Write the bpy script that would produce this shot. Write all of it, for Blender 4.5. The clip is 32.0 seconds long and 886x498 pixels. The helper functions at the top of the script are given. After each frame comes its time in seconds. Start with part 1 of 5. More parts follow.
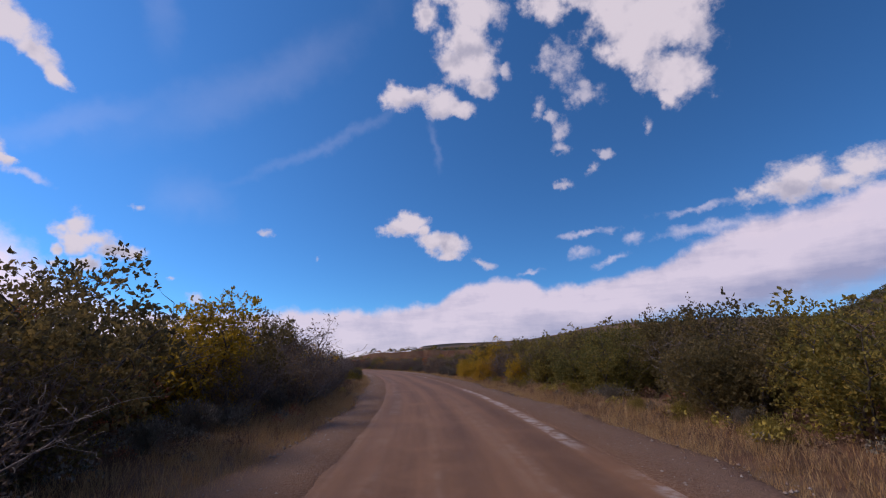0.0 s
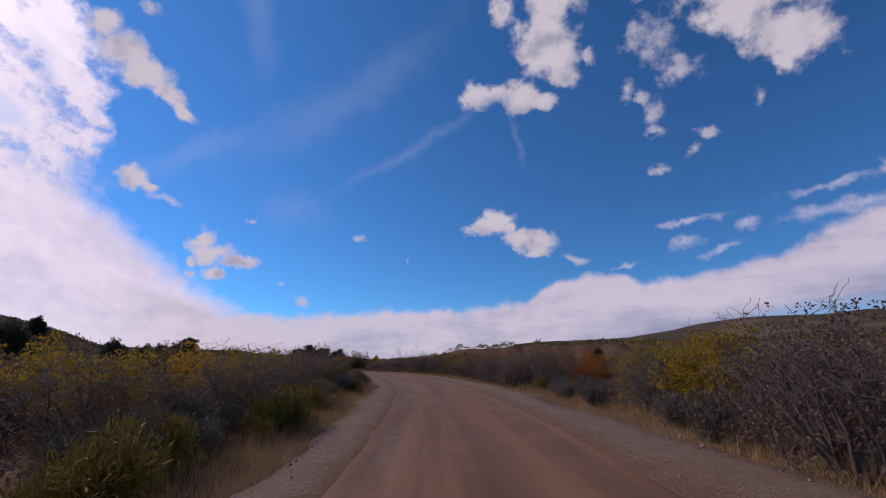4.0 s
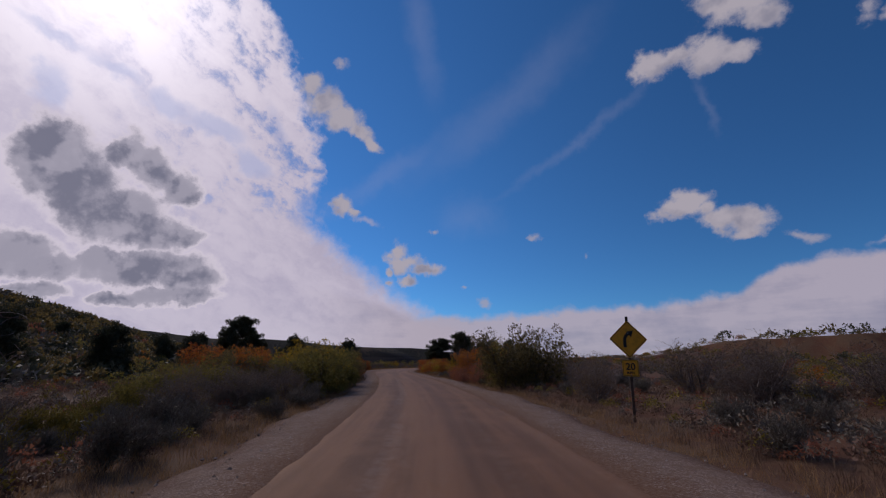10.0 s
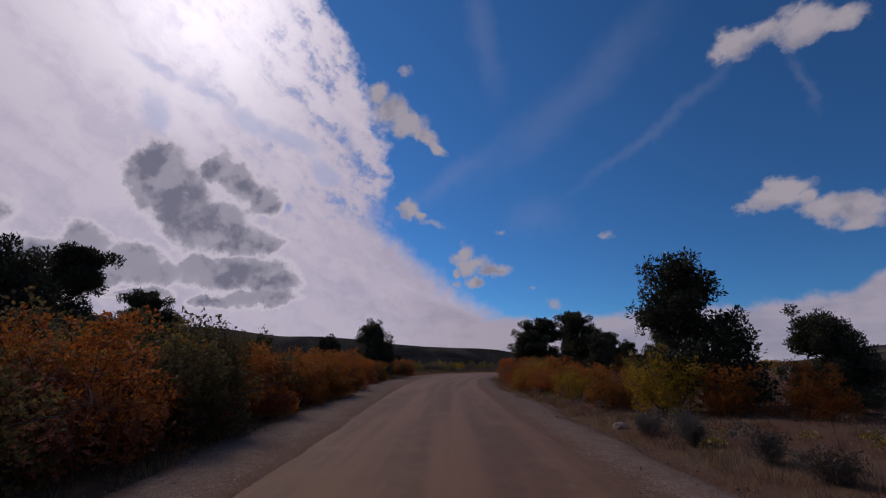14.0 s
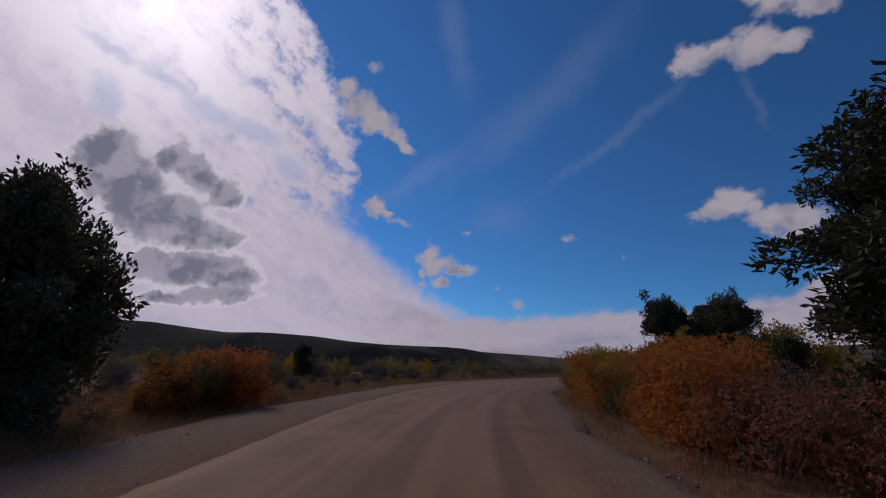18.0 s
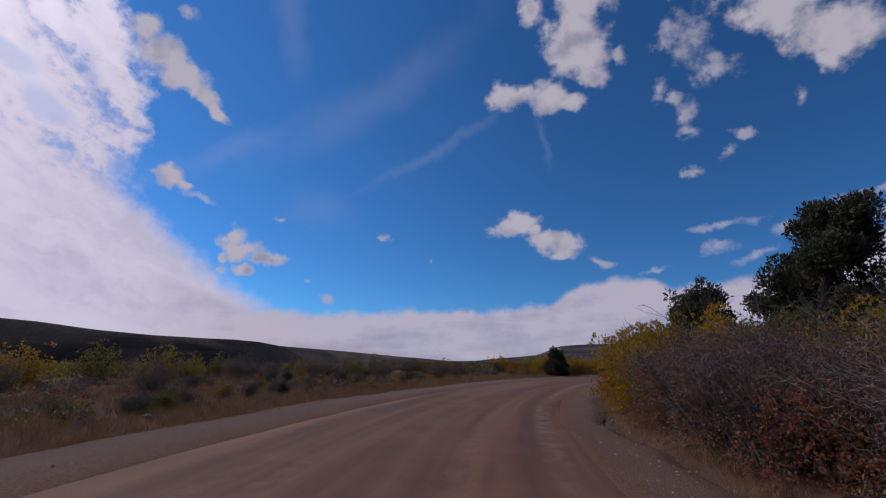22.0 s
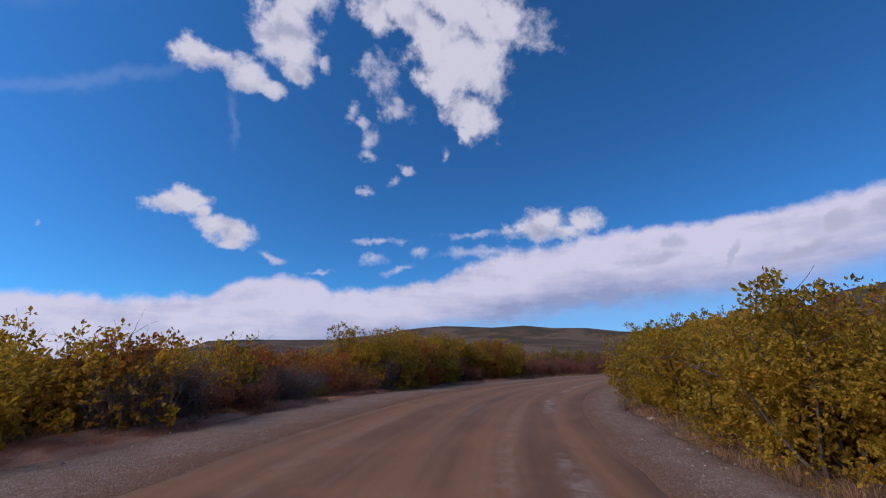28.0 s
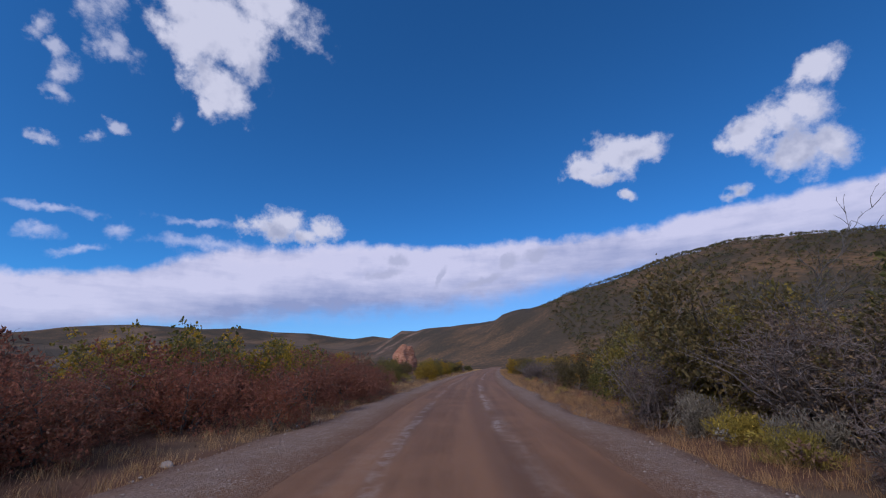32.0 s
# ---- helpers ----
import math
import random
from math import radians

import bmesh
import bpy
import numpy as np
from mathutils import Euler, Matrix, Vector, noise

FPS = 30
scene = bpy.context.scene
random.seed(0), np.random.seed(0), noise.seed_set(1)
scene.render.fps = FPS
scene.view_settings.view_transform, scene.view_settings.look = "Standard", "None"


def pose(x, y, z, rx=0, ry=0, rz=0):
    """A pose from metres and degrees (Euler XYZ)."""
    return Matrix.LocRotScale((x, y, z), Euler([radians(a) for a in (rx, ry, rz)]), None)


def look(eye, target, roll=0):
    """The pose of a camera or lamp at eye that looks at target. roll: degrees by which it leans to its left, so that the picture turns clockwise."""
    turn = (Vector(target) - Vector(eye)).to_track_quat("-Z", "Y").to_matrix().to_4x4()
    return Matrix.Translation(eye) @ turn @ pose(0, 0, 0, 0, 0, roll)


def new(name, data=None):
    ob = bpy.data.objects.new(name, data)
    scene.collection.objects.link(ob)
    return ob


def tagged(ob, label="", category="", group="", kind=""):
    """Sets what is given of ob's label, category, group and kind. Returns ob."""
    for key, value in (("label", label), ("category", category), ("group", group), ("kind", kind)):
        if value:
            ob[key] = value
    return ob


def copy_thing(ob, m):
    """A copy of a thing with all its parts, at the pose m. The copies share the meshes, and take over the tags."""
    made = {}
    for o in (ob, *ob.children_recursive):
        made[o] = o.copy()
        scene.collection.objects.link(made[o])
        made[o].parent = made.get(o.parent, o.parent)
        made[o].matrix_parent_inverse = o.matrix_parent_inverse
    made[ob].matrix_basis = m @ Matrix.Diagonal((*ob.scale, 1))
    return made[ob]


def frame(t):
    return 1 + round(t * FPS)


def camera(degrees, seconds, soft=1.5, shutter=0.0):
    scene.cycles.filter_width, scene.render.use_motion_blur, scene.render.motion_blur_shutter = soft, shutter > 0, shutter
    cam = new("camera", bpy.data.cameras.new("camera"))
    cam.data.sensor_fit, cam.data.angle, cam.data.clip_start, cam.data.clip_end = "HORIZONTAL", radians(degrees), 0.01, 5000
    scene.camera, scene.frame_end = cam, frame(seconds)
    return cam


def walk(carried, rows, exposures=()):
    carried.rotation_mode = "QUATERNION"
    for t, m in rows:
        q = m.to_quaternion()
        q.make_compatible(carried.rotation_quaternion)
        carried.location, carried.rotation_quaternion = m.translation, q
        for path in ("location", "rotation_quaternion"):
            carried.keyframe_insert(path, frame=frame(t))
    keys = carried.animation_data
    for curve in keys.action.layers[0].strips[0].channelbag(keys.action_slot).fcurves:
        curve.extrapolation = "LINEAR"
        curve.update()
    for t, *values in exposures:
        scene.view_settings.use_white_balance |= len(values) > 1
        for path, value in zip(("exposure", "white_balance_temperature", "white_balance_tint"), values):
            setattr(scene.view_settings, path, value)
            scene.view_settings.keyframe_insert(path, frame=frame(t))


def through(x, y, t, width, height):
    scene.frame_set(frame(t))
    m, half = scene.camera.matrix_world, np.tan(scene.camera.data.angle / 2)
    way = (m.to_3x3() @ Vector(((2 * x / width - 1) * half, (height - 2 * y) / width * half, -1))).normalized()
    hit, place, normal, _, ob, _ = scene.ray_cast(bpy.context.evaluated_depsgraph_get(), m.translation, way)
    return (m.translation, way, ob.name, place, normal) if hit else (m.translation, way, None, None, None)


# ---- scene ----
# seconds, x, y, z, heading to the left of +y, tilt up, lean
DRIVE = [
    (0, 0.00, 0.00, 1.6, 0.21, 14.56, 1.32),
    (1, -0.42, 12.02, 1.6, 4.60, 14.59, 1.32),
    (2, -1.60, 23.89, 1.6, 8.05, 14.64, 1.30),
    (3, -3.35, 35.60, 1.6, 9.96, 14.64, 1.27),
    (4, -5.45, 47.19, 1.6, 12.05, 14.63, 1.00),
    (5, -8.05, 58.59, 1.6, 14.74, 14.64, 0.84),
    (6, -11.18, 69.77, 1.6, 18.07, 14.66, 0.86),
    (7, -14.98, 80.35, 1.6, 22.60, 14.67, 1.13),
    (8, -19.35, 90.02, 1.6, 27.31, 14.69, 0.91),
    (9, -24.46, 99.05, 1.6, 32.77, 14.74, 0.68),
    (10, -30.30, 107.82, 1.6, 35.79, 14.83, 0.31),
    (11, -36.68, 116.28, 1.6, 39.16, 14.89, -0.20),
    (12, -43.44, 124.43, 1.6, 41.31, 14.93, -0.57),
    (13, -50.44, 132.28, 1.6, 43.27, 14.94, -0.66),
    (14, -57.61, 139.85, 1.6, 44.73, 14.96, -0.66),
    (15, -64.83, 147.24, 1.6, 44.79, 14.95, -0.72),
    (16, -71.95, 154.64, 1.6, 44.22, 14.96, -0.92),
    (17, -78.82, 162.01, 1.6, 42.69, 14.97, -1.08),
    (18, -85.18, 169.37, 1.6, 40.01, 14.94, -0.80),
    (19, -90.93, 176.80, 1.6, 36.38, 14.87, -0.63),
    (20, -95.90, 184.36, 1.6, 31.17, 14.79, -0.88),
    (21, -99.93, 192.31, 1.6, 23.33, 14.75, -0.87),
    (22, -102.75, 200.86, 1.6, 14.91, 14.71, -0.75),
    (23, -104.40, 209.89, 1.6, 6.78, 14.60, -0.52),
    (24, -104.74, 219.33, 1.6, -1.25, 14.50, -0.81),
    (25, -103.90, 228.91, 1.6, -7.22, 14.46, -0.66),
    (26, -102.10, 238.38, 1.6, -13.48, 14.43, -0.17),
    (27, -99.19, 247.61, 1.6, -20.37, 14.42, 0.12),
    (28, -95.15, 256.41, 1.6, -28.13, 14.53, 0.02),
    (29, -89.81, 264.54, 1.6, -37.20, 14.65, 0.21),
    (30, -83.19, 271.77, 1.6, -46.57, 14.80, 0.54),
    (31, -75.48, 277.86, 1.6, -55.62, 15.00, 0.20),
    (32, -66.97, 282.71, 1.6, -63.37, 15.23, 0.25),
]
cam = camera(92.0, 32.0, soft=1.15)
walk(
    cam,
    [(t, pose(x, y, z, 90 + tilt, lean, turn)) for t, x, y, z, turn, tilt, lean in DRIVE],
    exposures=[(0, 0.02, 6700, 19), (3, -0.14, 6650, 20), (6, -0.38, 6550, 19), (9, -0.68, 6550, 18), (12, -0.95, 6600, 18), (14.5, -1.0, 6550, 19), (18, -0.98, 6550, 19), (20, -0.88, 6500, 18), (22, -0.58, 6350, 17), (24, -0.25, 6000, 14), (28, -0.04, 6050, 13), (32, -0.02, 5750, 12)],
)

# ---------------------------------------------------------------- sky and sun
SUN_TURN, SUN_HEIGHT = 80.0, 40.0  # degrees left of +y, above the horizon

world = bpy.data.worlds.new("sky")
scene.world = world
world.use_nodes = True


class Nodes:
    """Short hand for building a node tree."""

    def __init__(self, tree):
        self.tree, self.nodes, self.links = tree, tree.nodes, tree.links
        self.nodes.clear()

    def put(self, socket, value):
        if isinstance(value, bpy.types.NodeSocket):
            self.links.new(value, socket)
        elif value is not None:
            socket.default_value = value

    def add(self, kind, ins=(), out=0, vector_type="", interpolation=""):
        n = self.nodes.new("ShaderNode" + kind)
        if vector_type:
            n.vector_type = vector_type
        if interpolation:
            n.interpolation_type = interpolation
        for k, v in dict(ins).items():
            self.put(n.inputs[k], v)
        return n.outputs[out]

    def math(self, op, a, b=None, c=None, clamp=False):
        n = self.nodes.new("ShaderNodeMath")
        n.operation, n.use_clamp = op, clamp
        for i, v in enumerate((a, b, c)):
            if v is not None:
                self.put(n.inputs[i], v)
        return n.outputs[0]

    def vec(self, op, a, b=None, c=None, scale=None, out=0):
        n = self.nodes.new("ShaderNodeVectorMath")
        n.operation = op
        self.put(n.inputs[0], a)
        if b is not None:
            self.put(n.inputs[1], b)
        if c is not None:
            self.put(n.inputs[2], c)
        if scale is not None:
            self.put(n.inputs["Scale"], scale)
        return n.outputs[out]

    def noise(self, vector, scale, detail=4.0, rough=0.55, out=0, distortion=0.0):
        return self.add("TexNoise", {"Vector": vector, "Scale": scale, "Detail": detail, "Roughness": rough, "Distortion": distortion}, out)

    def ramp(self, fac, stops, smooth="LINEAR"):
        n = self.nodes.new("ShaderNodeValToRGB")
        n.color_ramp.interpolation = smooth
        e = n.color_ramp.elements
        while len(e) < len(stops):
            e.new(0.5)
        for s, (p, c) in zip(e, stops):
            s.position = p
        for s, (p, c) in zip(e, stops):
            s.color = (*c, 1.0) if len(c) == 3 else c
        self.put(n.inputs[0], fac)
        return n.outputs[0]

    def step(self, x, lo, hi, a=0.0, b=1.0):
        return self.add("MapRange", {0: x, 1: lo, 2: hi, 3: a, 4: b}, interpolation="SMOOTHSTEP")

    def mix(self, fac, a, b, blend="MIX"):
        n = self.nodes.new("ShaderNodeMix")
        n.data_type, n.blend_type = "RGBA", blend
        n.clamp_factor = True
        self.put(n.inputs[0], fac)
        self.put(n.inputs[6], (*a, 1) if isinstance(a, tuple) and len(a) == 3 else a)
        self.put(n.inputs[7], (*b, 1) if isinstance(b, tuple) and len(b) == 3 else b)
        return n.outputs[2]


def grey(v):
    return (v, v, v)


# every cloud is a heap of ellipses on the sky: heading, height, half width, half height, turn, in degrees
COLUMN_CLOUD = [(-2.9, 47.7, 7.2, 1.9, 6), (-3.2, 45.7, 6.1, 2.0, 6), (-5.9, 43.2, 4.2, 2.2, 8), (-4.4, 40.3, 3.9, 2.2, 7), (-4.8, 37.5, 4.1, 1.9, 7), (-6.5, 35.0, 2.0, 1.2, 9), (1.4, 43.4, 1.9, 1.6, 4)]
FLAT_CLOUD = [(6.3, 34.0, 2.5, 1.4, 1), (3.6, 34.1, 2.2, 1.1, 2), (0.0, 33.4, 2.6, 1.7, 4), (-2.8, 32.3, 2.1, 0.9, 5)]
GREAT_CLOUD = [(-28.7, 44.6, 13.1, 2.6, 19), (-22.9, 42.8, 8.1, 2.2, 15), (-17.1, 42.9, 3.0, 1.7, 13), (-30.5, 38.5, 7.4, 4.1, 22), (-35.2, 37.3, 3.8, 3.0, 85), (-27.7, 36.0, 4.2, 2.0, 19), (-32.9, 31.5, 3.7, 2.9, 32), (-31.3, 29.3, 1.5, 1.0, 23), (-38.0, 43.0, 4.2, 2.4, 10)]
TORN_CLOUDS = [(-18.7, 36.8, 3.2, 2.6, 23), (-21.0, 32.2, 3.3, 1.5, 16), (-14.6, 31.7, 1.6, 1.0, -84), (-16.4, 30.2, 1.0, 0.8, 18), (-17.5, 28.4, 1.6, 1.4, 25), (-17.1, 26.3, 1.8, 0.9, 12), (-22.9, 24.5, 1.0, 0.6, -2), (-21.1, 23.4, 1.1, 0.8, -40), (-16.9, 21.9, 1.3, 0.6, 10), (-10.6, 36.4, 0.9, 0.9, 36), (-28.0, 26.6, 0.9, 0.7, -86)]
DOUBLE_CLOUD = [(5.4, 17.2, 2.3, 1.1, 2), (3.6, 18.1, 1.9, 1.3, 2), (2.4, 17.0, 1.0, 0.8, 2), (0.9, 15.3, 2.0, 1.2, 3), (-1.2, 14.9, 2.0, 1.3, 3), (-1.1, 13.6, 1.6, 0.7, 3)]
CROWN_CLOUD = [(-41.1, 16.6, 3.9, 1.3, 2), (-42.5, 17.8, 2.8, 1.7, 3), (-46.8, 17.5, 2.5, 1.4, 4), (-44.4, 16.4, 3.3, 1.0, 3)]
SMALL_CLOUD = [(41.7, 14.4, 1.6, 1.5, -2), (40.4, 12.9, 2.2, 1.3, -2), (38.1, 12.3, 2.1, 0.8, -1), (40.3, 10.4, 1.3, 0.7, -1), (43.1, 12.0, 0.7, 0.6, 84), (43.1, 10.6, 0.7, 0.4, -2)]
WEST_WISPS = [(54.9, 34.5, 1.3, 1.3, -33), (53.0, 32.7, 2.4, 1.6, -7), (50.7, 31.0, 2.6, 1.6, -5), (48.1, 29.7, 2.3, 1.1, 20), (46.3, 28.5, 1.8, 0.8, 36), (49.7, 20.1, 1.3, 1.1, -4), (48.2, 19.4, 0.9, 0.5, -3)]
EAST_CLOUDS = [(-83.6, 24.5, 2.6, 1.6, 11), (-87.5, 25.2, 3.4, 2.3, 13), (-91.1, 25.9, 2.7, 1.5, 15), (-84.6, 23.1, 2.9, 0.8, 9), (-88.2, 20.3, 1.0, 0.7, 11), (-102.0, 24.8, 2.7, 1.4, -11), (-105.3, 25.1, 2.4, 1.8, 33), (-107.3, 25.6, 2.2, 1.7, 40), (-105.8, 21.2, 3.4, 2.1, 22), (-108.4, 21.0, 2.2, 1.9, 69), (-100.1, 18.4, 1.3, 0.8, -14), (-109.3, 28.8, 1.8, 1.3, -13), (-130.0, 24.0, 7.0, 3.0, 0), (-165.0, 33.0, 9.0, 4.0, 0)]
FLECKS = [(-5.8, 12.1, 1.8, 0.55, 4), (23.2, 16.2, 0.9, 0.45, -3), (16.9, 13.0, 0.6, 0.35, -1), (30.3, 7.5, 1.1, 0.65, 1), (32.9, 9.7, 0.6, 0.35, 0), (36.6, 17.1, 0.7, 0.4, -2), (51.4, 37.2, 1.3, 0.7, -6)]
STREAKS = [(-33.9, 14.1, 6.4, 0.75, -2), (-40.0, 12.7, 8.0, 0.75, -2), (-19.2, 15.2, 3.9, 0.45, -1), (-31.9, 16.3, 3.8, 0.5, 0), (-18.5, 12.8, 1.9, 0.6, -8), (-21.8, 11.7, 2.3, 0.5, -10), (-11.9, 10.9, 1.6, 0.4, -4), (-24.9, 14.2, 1.3, 0.7, -21), (-50.4, 14.8, 6.9, 0.7, -2), (46.9, 18.3, 2.2, 0.45, 17)]
BANK_PUFFS = [(-57.0, 13.7, 1.6, 0.8, 5), (-55.3, 11.8, 2.3, 0.7, -11), (-72.4, 13.3, 2.3, 1.0, -34), (-76.3, 14.3, 2.0, 0.9, -15), (-63.2, 11.3, 1.7, 0.5, -56), (-68.9, 10.6, 2.8, 0.6, -17)]
GREY_CLOUDS = [(81.2, 21.1, 2.6, 2.3, -46), (81.7, 18.9, 2.7, 1.6, 82), (78.4, 18.2, 3.0, 2.8, -46), (74.7, 15.2, 3.8, 2.5, -11), (71.6, 13.9, 4.0, 1.6, -8), (68.2, 14.1, 2.1, 0.9, -7), (74.9, 22.6, 1.9, 1.2, -74), (72.4, 21.3, 2.5, 1.8, 41), (69.3, 19.5, 1.9, 1.7, -85)]
GREY_STRIPS = [(71.4, 10.2, 5.1, 1.6, -6), (67.0, 9.3, 3.0, 1.3, -4), (74.7, 10.4, 2.1, 1.2, -6), (68.4, 7.4, 4.1, 0.8, -4), (86.0, 11.5, 2.0, 1.9, 80), (82.4, 10.2, 3.0, 1.7, -8), (79.5, 9.2, 2.8, 1.2, -7), (84.1, 8.4, 2.4, 0.8, -8), (89.9, 9.8, 3.1, 1.5, -9), (79.5, 6.8, 2.3, 0.7, -5), (72.5, 6.8, 2.2, 0.6, -4), (98.0, 13.0, 5.0, 2.4, 0)]
SHEET_GAPS = [(82.9, 31.6, 3.2, 0.6, 10), (77.0, 30.0, 3.0, 0.8, 15), (71.8, 28.3, 3.2, 1.2, 15), (67.0, 27.2, 3.7, 1.0, 5), (58.2, 27.1, 3.8, 0.9, 60), (61.5, 24.0, 2.6, 1.0, 31), (82.3, 26.4, 2.3, 1.2, -83)]
# faint pale bands that put windscreen reflections into the sky
VEILS = [(16.0, 27.7, 15.5, 0.9, -28), (25.5, 33.4, 19.0, 3.3, -31), (39.0, 41.9, 8.7, 2.5, 77), (44.5, 24.0, 11.9, 1.7, -32), (31.7, 18.8, 4.7, 3.0, 2), (0.8, 28.1, 4.2, 0.7, 78)]

w = Nodes(world.node_tree)
SKY_GAIN = 0.12
toward = w.add("TexCoord", out="Generated")
toward = w.vec("NORMALIZE", toward)
axis = w.add("SeparateXYZ", {0: toward}).node.outputs
heading = w.math("MULTIPLY", w.math("ARCTAN2", w.math("MULTIPLY", axis[0], -1.0), axis[1]), 57.2958)
height = w.math("MULTIPLY", w.math("ARCSINE", axis[2]), 57.2958)
plain = w.add("CombineXYZ", {0: heading, 1: height})
billow = w.vec("SUBTRACT", w.noise(toward, 12.0, 4.0, 0.55, out=1), (0.5, 0.5, 0.5))
ragged = w.vec("SUBTRACT", w.noise(toward, 42.0, 4.0, 0.6, out=1), (0.5, 0.5, 0.5))
bent = w.vec("ADD", plain, w.vec("ADD", w.vec("MULTIPLY", billow, (3.0, 2.4, 0)), w.vec("MULTIPLY", ragged, (1.5, 1.3, 0))))
fine = w.noise(toward, 26.0, 6.0, 0.6)
broad = w.noise(toward, 7.0, 5.0, 0.55)
puffs = w.noise(toward, 24.0, 8.0, 0.62)
lumps = w.noise(toward, 17.0, 4.0, 0.5)


def heap(ellipses, at):
    """How far out of the heap a point of the sky lies; 1 is its outline."""
    total = None
    for a, b, ra, rb, turn in ellipses:
        if total is not None:
            at = w.vec("MULTIPLY_ADD", total, (1e-7, 1e-7, 0), at)
        m = w.add("Mapping", {"Vector": at, "Location": (a, b, 0), "Rotation": (0, 0, radians(turn)), "Scale": (ra, rb, 1.0)}, vector_type="TEXTURE")
        d = w.vec("LENGTH", m, out=1)
        total = d if total is None else w.math("SMOOTH_MIN", total, d, 0.30)
    return total


def noisy(d, amount, grain):
    return w.math("ADD", d, w.math("MULTIPLY", w.math("SUBTRACT", grain, 0.5), amount))


flatten = w.vec("MULTIPLY", bent, (1, 1, 0))
white, under = None, None
for cloud in (DOUBLE_CLOUD, FLAT_CLOUD, COLUMN_CLOUD, GREAT_CLOUD, SMALL_CLOUD, WEST_WISPS, CROWN_CLOUD, EAST_CLOUDS):
    d = heap(cloud, flatten if white is None else w.vec("MULTIPLY_ADD", white, (1e-7, 1e-7, 0), flatten))
    tops, feet = max(b + rb for _, b, _, rb, _ in cloud), min(b - rb for _, b, _, rb, _ in cloud)
    own = w.add("MapRange", {0: height, 1: feet, 2: min(tops, feet + 9.0)})  # 0 at its foot, 1 at its top
    under = own if white is None else w.mix(w.math("LESS_THAN", d, white), under, own)
    white = d if white is None else w.math("MINIMUM", white, d)
white = noisy(noisy(white, 2.3, puffs), 1.0, broad)
white_in = w.step(white, 1.38, 0.48)
# thin and torn shreds
shreds = heap(TORN_CLOUDS, w.vec("MULTIPLY_ADD", white, (1e-7, 1e-7, 0), flatten))
shreds = w.math("MINIMUM", shreds, heap(FLECKS, w.vec("MULTIPLY_ADD", shreds, (1e-7, 1e-7, 0), flatten)))
shred_in = w.math("MULTIPLY", w.step(noisy(shreds, 3.4, puffs), 1.2, 0.0), 0.72)
streak_in = w.math("MULTIPLY", w.step(noisy(heap(STREAKS, w.vec("MULTIPLY_ADD", shreds, (1e-7, 1e-7, 0), flatten)), 2.4, fine), 1.3, -0.1), 0.6)
veil_in = w.math("MULTIPLY", w.step(noisy(heap(VEILS, w.vec("MULTIPLY_ADD", white, (1e-7, 1e-7, 0), flatten)), 1.2, broad), 1.3, -0.2), 0.13)
lobed = w.vec("MULTIPLY", w.vec("ADD", plain, w.vec("ADD", w.vec("MULTIPLY", billow, (3.4, 2.8, 0)), w.vec("MULTIPLY", ragged, (1.7, 1.5, 0)))), (1, 1, 0))
dark = heap(GREY_CLOUDS, w.vec("MULTIPLY_ADD", white, (1e-7, 1e-7, 0), lobed))
dark = w.math("MINIMUM", dark, heap(GREY_STRIPS, w.vec("MULTIPLY_ADD", dark, (1e-7, 1e-7, 0), lobed)))
dark = noisy(dark, 1.3, puffs)
dark_in = w.step(dark, 1.56, 1.22)
dark_core = w.step(dark, 1.36, 0.92)
dark_deep = w.step(noisy(noisy(dark, 1.8, lumps), 0.8, puffs), 1.25, 0.30)
puff_in = w.math("MULTIPLY", w.step(noisy(heap(BANK_PUFFS, w.vec("MULTIPLY_ADD", dark, (1e-7, 1e-7, 0), flatten)), 2.2, puffs), 1.3, 0.3), 0.7)

# the long bank over the horizon: its upper and lower edge go with the heading
turn01 = w.add("MapRange", {0: heading, 1: -120.0, 2: 120.0})


def outline(stops):
    """An outline of heights, in degrees, over headings from -120 to 120."""
    return w.math("MULTIPLY_ADD", w.ramp(turn01, [((a + 120) / 240, grey((v + 5) / 50.0)) for a, v in sorted(stops)]), 50.0, -5.0)


bank_top = outline([(118, 14), (60, 12), (46, 8.0), (39, 6.0), (27, 6.2), (20, 6.6), (8.4, 6.9), (1, 7.4), (-1.2, 9.2), (-4, 10.2), (-9, 10.4), (-11.6, 9.8), (-13, 8.9), (-18, 9.2), (-27, 10.8), (-32, 12.8), (-38, 14.3), (-47, 15.3), (-63, 15.6), (-75, 16.3), (-90, 16.4), (-97, 17.4), (-118, 17.5)])
bank_low = outline([(118, -4.0), (0, -3.0), (-12, 0.5), (-28, 3.6), (-42, 5.4), (-59, 6.6), (-70, 8.0), (-78, 9.6), (-118, 12.0)])
swell = w.noise(w.vec("MULTIPLY", plain, (0.10, 0.16, 1)), 1.0, 6.0, 0.58)
lift = w.math("ADD", height, w.math("ADD", w.math("MULTIPLY", w.math("SUBTRACT", broad, 0.5), 1.4), w.math("ADD", w.math("MULTIPLY", w.math("SUBTRACT", puffs, 0.5), 2.2), w.math("MULTIPLY", w.math("SUBTRACT", swell, 0.5), 2.0))))
bank_in = w.math("MULTIPLY", w.step(heading, 56.0, 36.0), w.math("MULTIPLY", w.step(w.math("SUBTRACT", bank_top, lift), -0.3, 1.0), w.step(w.math("SUBTRACT", lift, bank_low), -1.0, 2.2)))

